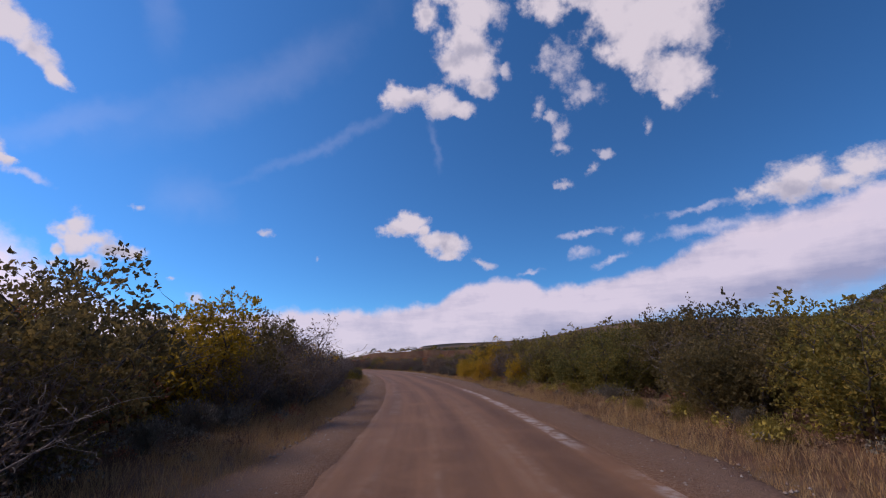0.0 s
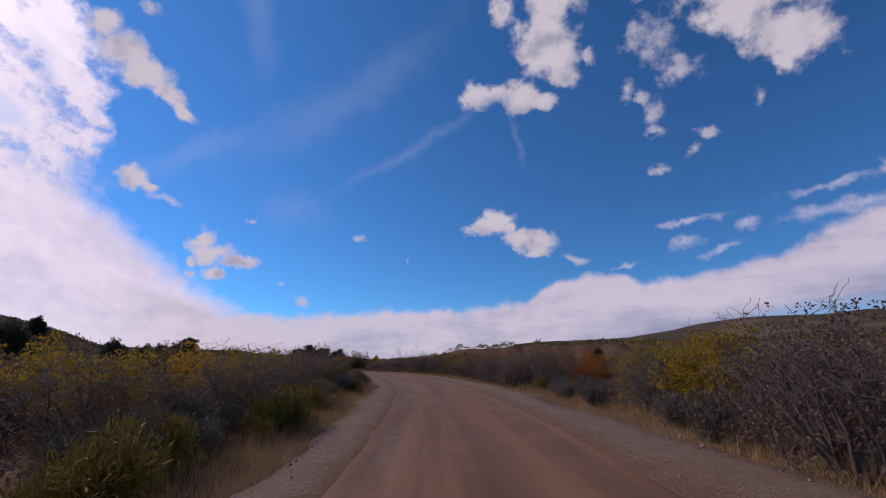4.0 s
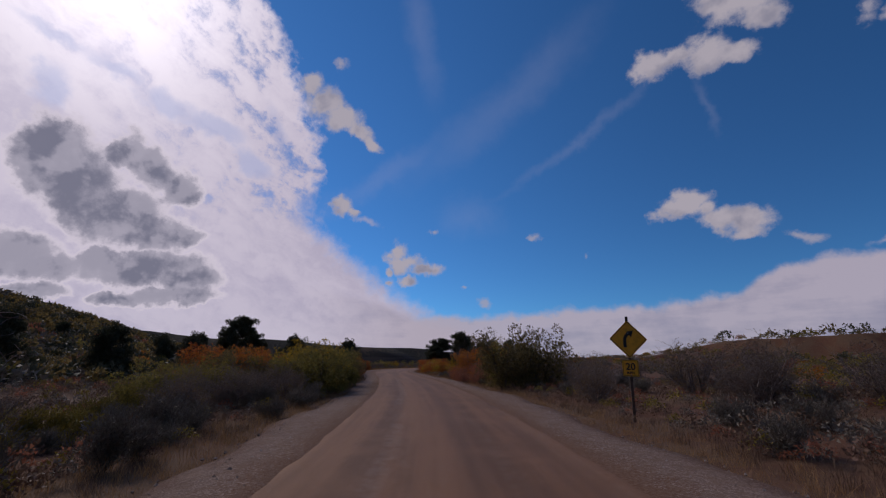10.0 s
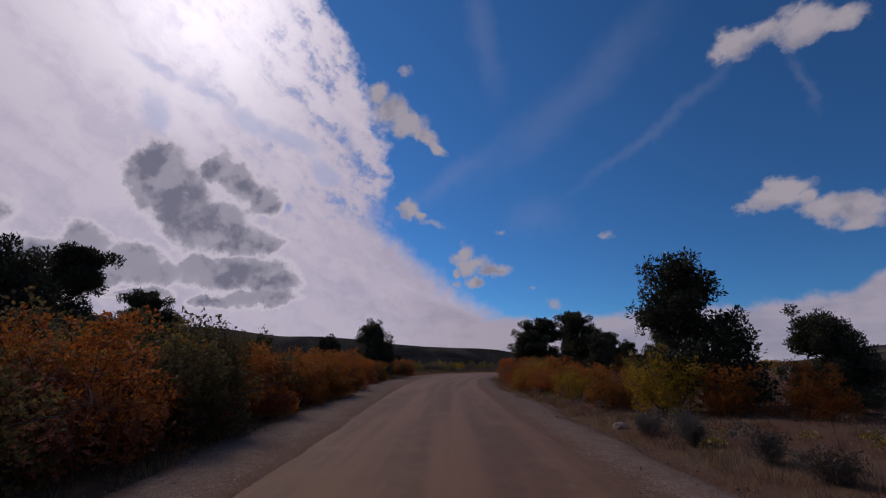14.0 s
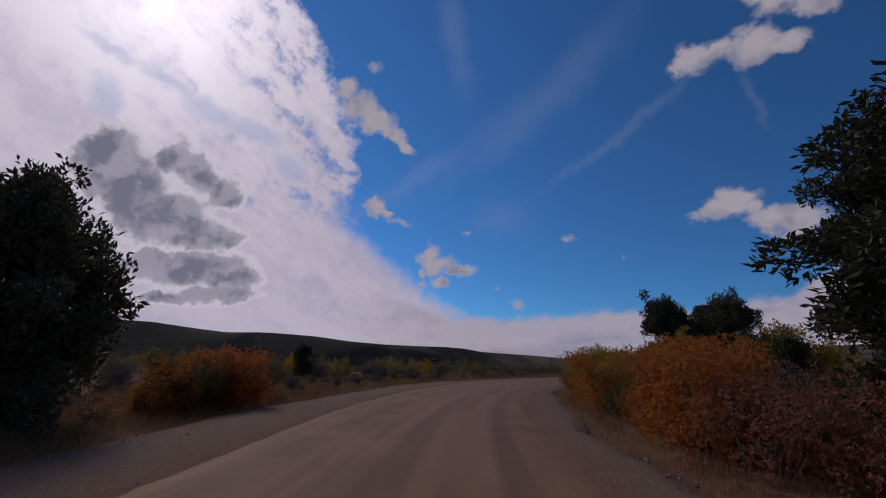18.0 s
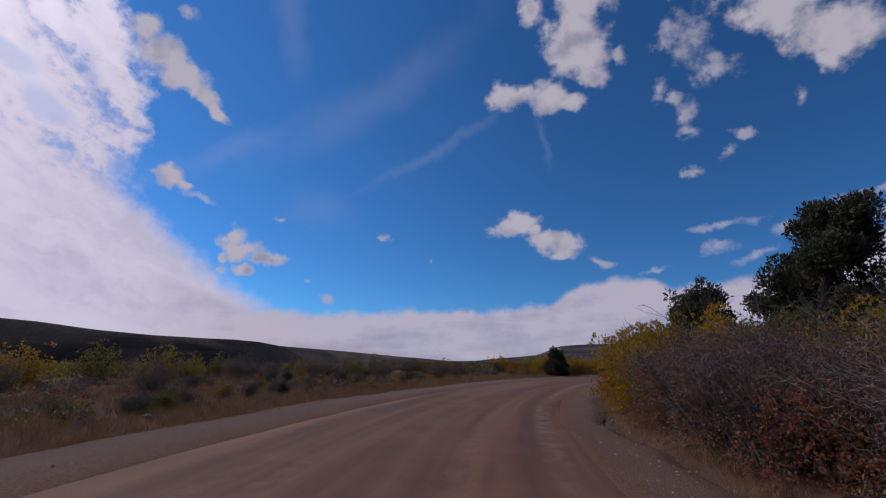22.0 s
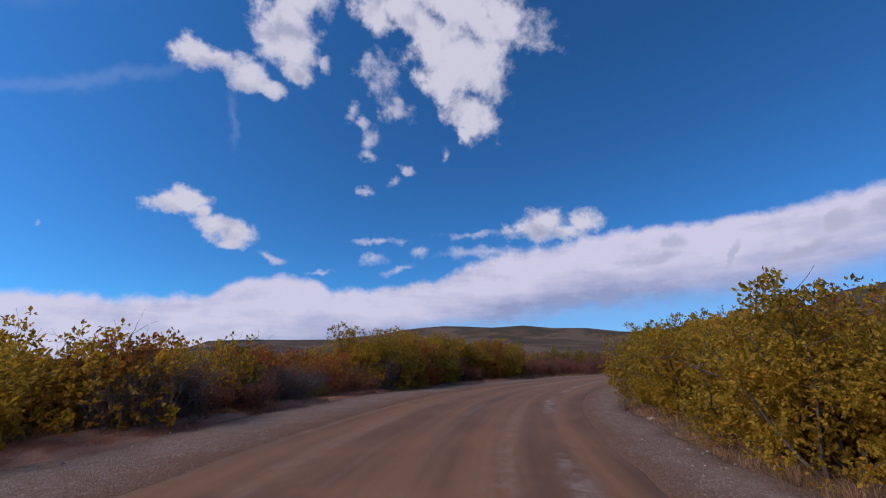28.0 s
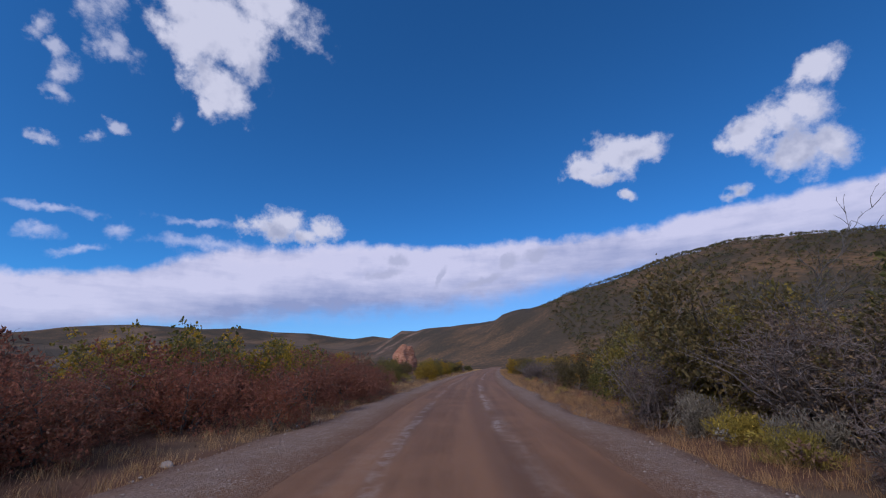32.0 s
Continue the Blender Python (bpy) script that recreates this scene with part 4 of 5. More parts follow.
NEAR = 11000
for i in range(2):
    kind(("green", i), bush, "green_oak_bush", "dense scrub oak bush, green leaves turning yellow, beside the road", 10 + i, 2.3, 2.8, NEAR, 0.082, OAK_GREEN)
    kind(("yellow", i), bush, "yellow_oak_bush", "dense scrub oak bush with golden yellow leaves beside the road", 20 + i, 2.4, 2.8, NEAR, 0.082, OAK_YELLOW)
    kind(("orange", i), bush, "orange_oak_bush", "scrub oak bush with orange and rust leaves beside the road", 30 + i, 2.2, 2.7, NEAR, 0.082, OAK_ORANGE)
    kind(("rust", i), bush, "red_bush", "low bush with dull red brown autumn leaves", 40 + i, 1.6, 2.4, 7000, 0.058, OAK_RUST)
    kind(("dark", i), bush, "olive_oak_bush", "dense dark olive scrub oak bush beside the road", 50 + i, 2.5, 2.9, NEAR, 0.082, OAK_DARK)
    kind(("bare", i), bush, "bare_bush", "grey leafless bush of thin tangled twigs", 60 + i, 2.0, 2.2, 9000, 0.046, MAUVE, 22, 0.0, "roadside shrubs", 90, 0.25, 4)
    kind(("sage", i), sage, "sagebrush", "low grey sagebrush on dry soil", 70 + i, 0.85, 1.2, 3000, SAGE)
    kind(("broom", i), sage, "rabbitbrush", "low yellow flowering rabbitbrush at the verge", 80 + i, 0.75, 1.1, 3000, RABBIT, "low brush", 0.14, 0.11)
    kind(("juniper", i), juniper, "juniper_tree", "dark green rounded juniper tree", 90 + i, 4.0, 3.6, 32000)
    kind(("snag", i), snag, "dead_tree", "bare dead grey oak with forked branches", 100 + i, 3.0, 2.4)
for key, name, label, material in (
    ("green", "green_oak_bush", "scrub oak bush, green leaves turning yellow, behind the roadside row", OAK_GREEN), ("yellow", "yellow_oak_bush", "golden yellow scrub oak bush behind the roadside row", OAK_YELLOW),
    ("orange", "orange_oak_bush", "orange scrub oak bush behind the roadside row", OAK_ORANGE), ("rust", "red_bush", "dull red brown bush behind the roadside row", OAK_RUST),
    ("dark", "olive_oak_bush", "dark olive scrub oak bush behind the roadside row", OAK_DARK),
):
    kind((key, 2), bush, name, label, 140 + len(KINDS), 2.3, 2.8, 2600, 0.13, material)
kind(("pinyon", 0), juniper, "pinyon_tree", "tall dark green pinyon pine with an uneven crown", 96, 6.2, 5.0, 70000, 0.14, 0.7)
kind(("pinyon", 1), juniper, "pinyon_tree", "dark green pinyon pine with a pointed crown", 97, 5.0, 3.6, 26000, 0.1, 1.1)

dice = random.Random(7)


def clear_of_road(x, y, gap):
    sec, off = nearest(np.array([x]), np.array([y]))
    l, lo, r, ro = road_edges(sec[0])
    return off[0] < lo - gap or off[0] > ro + gap


def row(kinds, sec_a, sec_b, off_a, off_b, step, scale=(0.85, 1.15), tall=1.0):
    """Plants scattered along one side from one second of the drive to another, about step metres apart."""
    behind = min(abs(off_a), abs(off_b)) > 8.4
    i0, i1 = np.interp([sec_a, sec_b], SSEC, np.arange(len(SSEC)))
    count = max(1, round((i1 - i0) * STRIDE / step))
    for k in range(count):
        sec = np.interp(i0 + (i1 - i0) * (k + dice.uniform(0.1, 0.9)) / count, np.arange(len(SSEC)), SSEC)
        x, y = beside(float(sec), dice.uniform(off_a, off_b))
        if clear_of_road(x, y, 0.7):
            what = dice.choice(kinds)
            plant((what, 2 if behind and (what, 2) in KINDS else dice.randint(0, 1)), x, y, dice.uniform(*scale), dice.uniform(0, 360), 0.03, tall * dice.uniform(0.92, 1.1))


# trees at their own places
for key, x, y, s, t in (
    (("pinyon", 1), -61.7, 157.0, 1.2, 1.0), (("juniper", 0), -58.6, 158.6, 0.85, 1.0), (("juniper", 1), -74.5, 139.5, 1.15, 1.1), (("pinyon", 0), -90.3, 140.6, 1.4, 1.0), (("pinyon", 0), -97.5, 148.5, 1.2, 1.0),
    (("juniper", 1), -94.0, 141.8, 1.0, 1.0), (("juniper", 0), -99.0, 170.4, 1.66, 1.03), (("juniper", 1), -101.5, 166.0, 1.2, 1.0), (("juniper", 1), -106.0, 160.0, 1.15, 1.0), (("juniper", 0), -104.0, 171.0, 0.9, 1.0),
    (("pinyon", 0), -81.5, 177.8, 1.62, 0.72), (("pinyon", 1), -78.0, 183.0, 1.0, 1.0), (("pinyon", 0), -82.0, 188.4, 1.35, 1.02), (("pinyon", 1), -77.1, 197.1, 1.35, 1.0),
    (("juniper", 0), -93.2, 206.4, 1.55, 1.22), (("juniper", 1), -89.4, 207.6, 1.6, 1.2), (("pinyon", 0), -94.0, 220.0, 1.3, 1.05), (("juniper", 1), -94.3, 230.2, 1.7, 1.02),
    (("juniper", 1), -103.4, 257.0, 1.0, 1.0), (("juniper", 0), 4.4, 125.3, 0.9, 1.0), (("juniper", 1), -122.8, 193.1, 0.8, 1.1), (("juniper", 0), -86.0, 130.0, 0.9, 1.0),
    (("juniper", 1), -62.0, 104.0, 1.1, 1.0), (("juniper", 0), -45.0, 98.0, 0.8, 1.0), (("juniper", 1), -70.0, 120.0, 1.1, 1.0), (("juniper", 0), -92.0, 150.0, 1.0, 1.0),
    (("juniper", 1), -86.0, 192.0, 0.8, 1.0), (("juniper", 0), -90.5, 240.0, 0.9, 1.0), (("juniper", 0), -28.0, 62.0, 0.9, 1.0),
):
    plant(key, x, y, s, dice.uniform(0, 360), 0.05, t)

for k in range(34):
    x, y = dice.uniform(-135, -20), dice.uniform(70, 165)
    sec_, off_ = nearest(np.array([x]), np.array([y]))
    if off_[0] < -18:
        plant(("juniper", k % 2), x, y, dice.uniform(0.6, 1.15), dice.uniform(0, 360), 0.05, dice.uniform(0.95, 1.2))

plant(("dark", 0), -43.1, 132.4, 1.35, 40, 0.05, 1.05)
for key_, x_, y_, s_ in ((("orange", 0), -60.9, 155.4, 0.62), (("orange", 1), -59.0, 155.6, 0.6), (("yellow", 0), -67.9, 166.4, 0.6), (("orange", 0), -65.8, 163.0, 0.55)):
    plant(key_, x_, y_, s_, 70 * x_, 0.03)
plant(("dark", 1), -42.0, 134.6, 1.35, 100, 0.05, 1.1)
plant(("green", 1), -43.8, 134.0, 1.2, 200, 0.05, 1.05)

# left side, from the start on
row(["dark", "bare", "rust", "yellow", "bare"], -2.5, 2.0, -9.5, -6.2, 1.3, (1.1, 1.4), 1.05)
row(["dark", "bare", "yellow"], -2.5, 2.6, -15, -9, 1.8, (1.1, 1.35))
row(["bare", "bare", "dark", "yellow"], 1.8, 3.6, -8.6, -5.8, 1.1, (0.8, 1.1))
row(["bare", "sage", "sage"], 0.2, 4.4, -5.8, -4.4, 1.7, (0.8, 1.1))
row(["bare", "dark", "bare", "yellow"], 2.8, 6.4, -13, -7.0, 1.4, (0.65, 0.95))
row(["broom", "broom", "sage"], 3.2, 8.9, -5.0, -3.7, 1.1, (0.95, 1.4))
row(["sage", "bare", "broom", "sage"], 3.6, 10.6, -9.5, -4.8, 0.95, (0.85, 1.2))
row(["sage", "bare", "yellow"], 4.6, 10.6, -11, -6.5, 1.5, (0.6, 0.9))
row(["sage", "sage", "dark", "green", "bare"], 5.0, 11.2, -18, -9, 0.9, (0.5, 0.8))
row(["sage", "sage", "broom", "sage"], 10.4, 12.6, -8.5, -4.8, 0.75, (0.8, 1.15))
row(["bare", "sage"], 10.4, 12.4, -8.5, -5.4, 1.2, (0.55, 0.8))
row(["yellow", "green", "dark", "broom"], 7.0, 8.4, -7.5, -5, 1.8, (0.6, 0.8))
row(["green", "dark", "yellow"], 9.4, 10.9, -11, -8, 1.8, (0.5, 0.7))
row(["green", "green", "dark"], 11.3, 12.5, -9.5, -6.0, 1.4, (0.55, 0.75))
row(["green", "green", "yellow", "dark"], 12.2, 13.9, -8.0, -5.0, 0.95, (0.9, 1.1))
row(["orange", "orange", "rust", "dark"], 13.9, 15.0, -8.0, -5.2, 0.9, (0.9, 1.1))
row(["green", "dark", "orange"], 12.0, 14.0, -13, -8, 1.5, (0.75, 0.95))
row(["orange", "yellow", "rust"], 14.0, 15.8, -13, -8, 1.2, (0.8, 1.0))
row(["orange", "orange", "rust", "dark"], 14.6, 16.8, -8.0, -5.2, 1.0, (0.75, 1.0))
row(["dark", "bare", "dark", "orange"], 16.8, 18.2, -9.0, -6.6, 1.0, (0.6, 0.85))
row(["green", "dark", "orange"], 15.2, 18.2, -13, -8, 1.5, (0.7, 0.9))
row(["snag"], 12.2, 15.0, -10.0, -6.8, 2.4, (0.75, 0.95))
row(["dark", "orange", "bare", "dark"], 17.6, 20.0, -13, -8.2, 1.2, (0.6, 0.9))
row(["sage", "broom", "sage", "sage"], 19.4, 27.6, -15, -9.6, 1.0, (0.55, 0.9))
row(["green", "yellow", "green"], 20.2, 24.2, -28, -17, 1.6, (0.7, 0.95))
row(["sage", "bare", "green"], 24.0, 27.4, -30, -17, 1.6, (0.6, 0.8))
row(["sage", "bare", "broom"], 19.4, 27.6, -24, -12, 1.0, (0.5, 0.85))
row(["bare", "green", "broom"], 20.5, 28.0, -44, -24, 0.9, (0.6, 0.9))
row(["yellow", "yellow", "green"], 27.8, 29.0, -12, -9.0, 0.8, (0.9, 1.1))
row(["yellow", "orange", "yellow"], 28.9, 30.3, -12, -9.2, 0.8, (0.8, 1.0))
row(["bare", "broom", "bare"], 28.9, 30.0, -9.6, -8.6, 1.4, (0.6, 0.8))
row(["yellow", "yellow", "orange"], 27.6, 30.4, -17, -10.5, 1.4, (0.8, 1.0))
row(["yellow", "orange"], 30.4, 31.6, -17, -10.5, 1.4, (0.95, 1.2))
row(["broom", "bare", "rust", "broom"], 29.0, 32.2, -9.0, -7.3, 1.2, (0.7, 1.0))
row(["yellow", "orange", "yellow"], 30.2, 32.3, -10.4, -7.8, 0.9, (1.15, 1.4))
row(["yellow", "orange", "orange"], 30.4, 32.4, -14.5, -9.6, 1.3, (1.05, 1.3))
row(["rust"], 32.4, 35.0, -8.5, -5.0, 0.9, (0.9, 1.15))
row(["yellow", "green"], 33.2, 34.6, -10.5, -8.6, 1.8, (1.0, 1.2))
row(["rust", "rust", "rust", "yellow"], 32.6, 36.2, -15, -8.5, 1.5, (0.9, 1.2))
row(["green", "yellow", "dark", "broom", "rust"], 35.2, 45.0, -11, -4.8, 1.6, (0.7, 1.0))

# right side
for key, sec_, right, s_ in ((("snag", 0), 10.1, 7.4, 1.5), (("snag", 1), 9.7, 8.8, 1.3), (("yellow", 1), 1.1, -6.7, 1.4), (("dark", 1), 0.75, -7.6, 1.5), (("bare", 1), 1.3, -5.9, 1.0), (("bare", 0), 1.75, -6.3, 1.9), (("dark", 1), 1.95, -7.2, 1.5), (("bare", 1), 2.3, -6.6, 1.5), (("yellow", 0), 2.9, 7.6, 1.25), (("snag", 1), 26.5, 6.2, 1.5), (("snag", 0), 24.6, 6.6, 1.4), (("bare", 1), 26.2, 7.0, 1.6), (("bare", 0), 27.0, 7.4, 1.75), (("bare", 1), 27.2, 8.4, 1.8)):
    x, y = beside(sec_, right)
    plant(key, x, y, s_, dice.uniform(0, 360), 0.05)
row(["green", "dark", "bare", "dark"], -1.6, 3.2, 7.2, 10.5, 1.15, (0.95, 1.15))
row(["dark", "bare", "green"], -1.0, 3.8, 10.5, 16, 1.6, (1.1, 1.35))
row(["broom", "sage", "yellow"], -0.5, 3.8, 5.8, 7.0, 1.9, (0.55, 0.8))
row(["green", "yellow", "green", "bare"], 3.0, 5.6, 7.0, 12, 1.1, (0.75, 1.0))
row(["orange", "rust", "green", "yellow"], 5.2, 9.0, 7.4, 14, 1.1, (0.6, 0.9))
row(["sage", "broom", "sage", "bare"], 3.6, 9.6, 5.4, 7.6, 1.0, (0.85, 1.15))
row(["bare", "orange", "dark", "bare"], 8.4, 10.4, 7.0, 11.5, 1.1, (0.7, 1.0))
row(["broom", "sage", "broom"], 8.8, 10.4, 5.4, 6.8, 1.6, (0.7, 0.95))
row(["sage", "sage", "bare"], 9.6, 13.2, 6.0, 14, 0.9, (0.8, 1.15), 0.9)
row(["orange", "orange", "rust"], 13.3, 14.4, 5.6, 9.0, 0.8, (1.0, 1.25))
row(["snag"], 13.4, 14.3, 6.6, 9.0, 2.6, (1.25, 1.56))
row(["sage", "sage", "rust"], 13.0, 15.2, 4.7, 5.6, 1.3, (0.55, 0.75))
row(["orange", "yellow", "orange"], 15.4, 18.2, 4.8, 7.6, 1.6, (0.5, 0.78))
row(["rust", "bare", "orange"], 17.0, 19.3, 4.8, 8.4, 0.95, (0.85, 1.1))
row(["yellow", "green", "orange"], 19.4, 21.3, 4.4, 7.2, 0.85, (0.68, 0.85))
row(["yellow", "green", "yellow"], 21.1, 22.3, 4.4, 7.2, 0.8, (0.9, 1.1))
row(["bare", "rust", "bare"], 22.3, 23.6, 4.6, 6.6, 0.6, (1.05, 1.3))
row(["yellow", "yellow", "orange"], 23.6, 25.1, 4.5, 7.2, 0.8, (1.1, 1.3))
row(["snag"], 23.4, 25.0, 6.0, 8.0, 2.2, (1.25, 1.62))
row(["bare", "bare", "bare", "rust"], 25.2, 27.2, 5.6, 8.4, 0.5, (1.3, 1.75))
row(["dark", "yellow"], 25.6, 26.6, 8.0, 9.5, 1.4, (1.4, 1.6))
row(["bare", "yellow", "sage"], 25.4, 27.2, 4.4, 5.4, 1.2, (0.5, 0.7))
row(["yellow"], 25.9, 27.2, 5.6, 7.0, 2.4, (0.8, 1.1))
row(["snag"], 25.8, 27.0, 6.0, 7.8, 2.4, (1.50, 1.75))
row(["yellow", "orange", "yellow"], 27.3, 28.8, 4.9, 7.8, 0.8, (0.82, 1.0))
row(["yellow", "orange", "yellow"], 28.8, 30.4, 4.9, 7.8, 0.75, (1.0, 1.2))
row(["orange", "yellow", "green"], 20.0, 25.4, 7.8, 13, 1.6, (1.05, 1.3))
row(["orange", "yellow", "green"], 27.4, 30.6, 7.8, 13, 1.4, (0.8, 1.0))
row(["green", "green", "yellow", "bare"], 29.9, 31.8, 5.4, 8.4, 1.0, (0.9, 1.15))
row(["sage", "bare", "broom"], 31.0, 33.4, 5.2, 7.4, 1.0, (0.8, 1.1))
row(["dark", "green", "bare", "green"], 32.2, 34.4, 6.8, 10.5, 1.0, (1.2, 1.5))
row(["snag"], 33.0, 34.2, 8.5, 11, 2.0, (1.62, 1.88))
row(["dark", "green", "yellow", "bare"], 34.2, 45.0, 6.2, 13, 1.5, (0.8, 1.05))
row(["dark", "green", "bare", "yellow", "orange"], 29.6, 39.0, 11, 26, 1.5, (0.85, 1.15))


# wide fields of brush behind the first rows, out to the hills
def field(name, label, count, boxes, size, flecks, fleck, materials, seed, flat=0.75, gap=7.0, within=1e6):
    """Many small brush clumps in one mesh; each stands on the ground and has its own leaves."""
    r = np.random.RandomState(seed)
    for material, share in materials:
        xs, ys = [], []
        for x0, x1, y0, y1, weight in boxes:
            k = int(count * share * weight)
            xs.append(r.uniform(x0, x1, k))
            ys.append(r.uniform(y0, y1, k))
        x, y = np.concatenate(xs), np.concatenate(ys)
        sec, off = nearest(x, y)
        l, lo, ri, ro = road_edges(sec)
        keep = (off < lo - gap) | (off > ro + gap)
        open_flat = (sec > 19.3) & (sec < 27.6) & (off < 0) & (off > -70)
        away = np.where(off < 0, lo - off, off - ro)
        keep &= away < within
        keep &= ~open_flat | (r.uniform(size=len(x)) < 0.22) | (size < 0.8)
        x, y, off = x[keep], y[keep], off[keep]
        z = lie(x, y)
        s = size * r.uniform(0.6, 1.35, len(x))
        per = flecks
        c = np.repeat(np.stack([x, y, z + s * 0.40], 1), per, 0)
        ss = np.repeat(s, per)
        n_ = len(c)
        g = r.normal(size=(n_, 3))
        g /= np.linalg.norm(g, axis=1)[:, None]
        g[:, 2] = np.abs(g[:, 2]) * 1.2 - 0.35
        p = c + g * (ss * 0.62 * r.uniform(0.4, 1.0, n_))[:, None] * np.array([1, 1, flat])
        d = r.normal(size=(n_, 3)) + g
        d[:, 2] += 0.4
        d /= np.linalg.norm(d, axis=1)[:, None]
        e = np.cross(d, r.normal(size=(n_, 3)))
        e /= np.linalg.norm(e, axis=1)[:, None] + 1e-9
        L = (ss * fleck * r.uniform(0.6, 1.3, n_))[:, None]
        v = np.stack([p - e * L * 0.4, p + e * L * 0.4, p + d * L], 1).reshape(-1, 3)
        ob = new(name, mesh_of(name, v, np.arange(3 * n_).reshape(-1, 3), material))
        tagged(ob, label, "scrub", kind="stuff")


AROUND = [(-60, 40, -40, 80, 0.16), (-120, 50, 60, 180, 0.34), (-170, -20, 160, 300, 0.34), (-90, 120, 260, 400, 0.24)]
field("brush", "mixed grey and green autumn brush covering the flats", 6000, AROUND, 1.15, 130, 0.12, [(SAGE, 0.26), (OAK_DARK, 0.2), (OAK_GREEN, 0.28), (OAK_ORANGE, 0.12), (OAK_RUST, 0.14)], 301, 0.75, 14.0)
KNOLL = [(-190, -50, 40, 160, 1.0)]
field("brush", "dark low brush on the ridge beside the road", 9000, KNOLL, 1.3, 44, 0.23, [(OAK_DARK, 0.45), (SAGE, 0.2), (NEEDLES, 0.35)], 304, 0.75, 16.0)
FAR_AROUND = [(-260, 260, -120, 120, 0.2), (-190, 260, 120, 420, 0.4), (-260, 420, 380, 760, 0.4)]
field("far_brush", "distant dark brush and trees on the slopes", 15000, FAR_AROUND, 2.1, 60, 0.19, [(OAK_DARK, 0.45), (OAK_GREEN, 0.3), (NEEDLES, 0.25)], 302, 0.9, 55.0)
HILL = [(120, 520, 40, 430, 1.0)]
field("far_brush", "dark scrub and low trees on the steep hillside", 6500, HILL, 3.0, 26, 0.26, [(OAK_DARK, 0.5), (NEEDLES, 0.3), (OAK_GREEN, 0.2)], 305, 0.8, 60.0)
UNDER = [(-40, 30, -30, 60, 0.24), (-70, 10, 60, 140, 0.30), (-125, -55, 130, 230, 0.26), (-120, -20, 220, 320, 0.20)]
field("undergrowth", "low tangled dry undergrowth and litter between the bushes", 30000, UNDER, 0.45, 90, 0.12, [(SAGE, 0.32), (STALKS, 0.36), (OAK_RUST, 0.18), (RABBIT, 0.14)], 303, 0.8, 1.2, 22.0)


def verge(name, label, sec_a, sec_b, side, width, count, high, material, seed, gap=0.15):
    """Dry grass along one edge of the road, in tufts, all in one mesh."""
    r = np.random.RandomState(seed)
    tufts = count // 9
    i0, i1 = np.interp([sec_a, sec_b], SSEC, np.arange(len(SSEC)))
    i = r.uniform(i0, i1, tufts)
    k = np.arange(len(SX))
    sec = np.interp(i, k, SSEC)
    l, lo, ri, ro = road_edges(sec)
    out = gap + width * r.uniform(0, 1, tufts) ** 1.4
    off = np.where(side < 0, lo - out, ro + out)
    a = np.interp(i, k, STURN)
    x, y = np.interp(i, k, SX) + np.cos(a) * off, np.interp(i, k, SY) + np.sin(a) * off
    z = lie(x, y)
    per = 20
    x, y, z = (np.repeat(q, per) for q in (x, y, z))
    s = np.repeat(r.uniform(0.55, 1.2, tufts), per)
    n_ = len(x)
    p = np.stack([x + r.normal(size=n_) * 0.09, y + r.normal(size=n_) * 0.09, z - 0.02], 1)
    d = np.stack([r.normal(size=n_) * 0.30, r.normal(size=n_) * 0.30, np.ones(n_)], 1)
    L = (high * s * r.uniform(0.5, 1.2, n_))[:, None]
    w_ = r.uniform(0, 6.283, n_)
    e = np.stack([np.cos(w_), np.sin(w_), 0 * w_], 1) * 0.0027
    bow = np.stack([d[:, 0], d[:, 1], 0 * w_], 1) * L * 0.35
    half = p + d * L * 0.55
    v = np.stack([p - e, p + e, half - e * 0.7, half + e * 0.7, p + d * L + bow * 0.7], 1).reshape(-1, 3)
    q = np.arange(n_)[:, None] * 5
    f = np.concatenate([q + [0, 1, 3], q + [0, 3, 2], q + [2, 3, 4]])
    tagged(new(name, mesh_of(name, v, f, material)), label, "grass", kind="stuff")


verge("verge_grass", "dry golden grass along the road edge", -2, 6, -1, 2.2, 40000, 0.34, GRASS, 401)
verge("verge_grass", "dry golden grass along the road edge", -2, 10, 1, 2.6, 60000, 0.30, GRASS, 402)
verge("verge_grass", "dry sparse grass along the road edge", 6, 18, -1, 1.8, 22000, 0.28, GRASS, 403)
verge("verge_grass", "dry sparse grass along the road edge", 10, 32, 1, 1.2, 30000, 0.26, GRASS, 404)
verge("verge_grass", "orange dry grass spread beside the gravel", 18.5, 29, -1, 9.0, 150000, 0.30, GRASS, 405)
verge("verge_grass", "dry grass along the far road edge", 29, 50, -1, 2.0, 24000, 0.30, GRASS, 406)
verge("verge_grass", "dry grass along the far road edge", 32, 50, 1, 2.4, 36000, 0.30, GRASS, 407)

# dead stalks and grass all over the ground behind the verges
for side_, seed_ in ((-1, 411), (1, 412)):
    verge("dry_stalks", "brown dead stalks and dry grass over the ground", -3, 22, side_, 13.0, 110000, 0.30, STALKS, seed_, 0.8)
    verge("dry_stalks", "brown dead stalks and dry grass over the ground", 22, 44, side_, 13.0, 80000, 0.28, STALKS, seed_ + 10, 0.8)

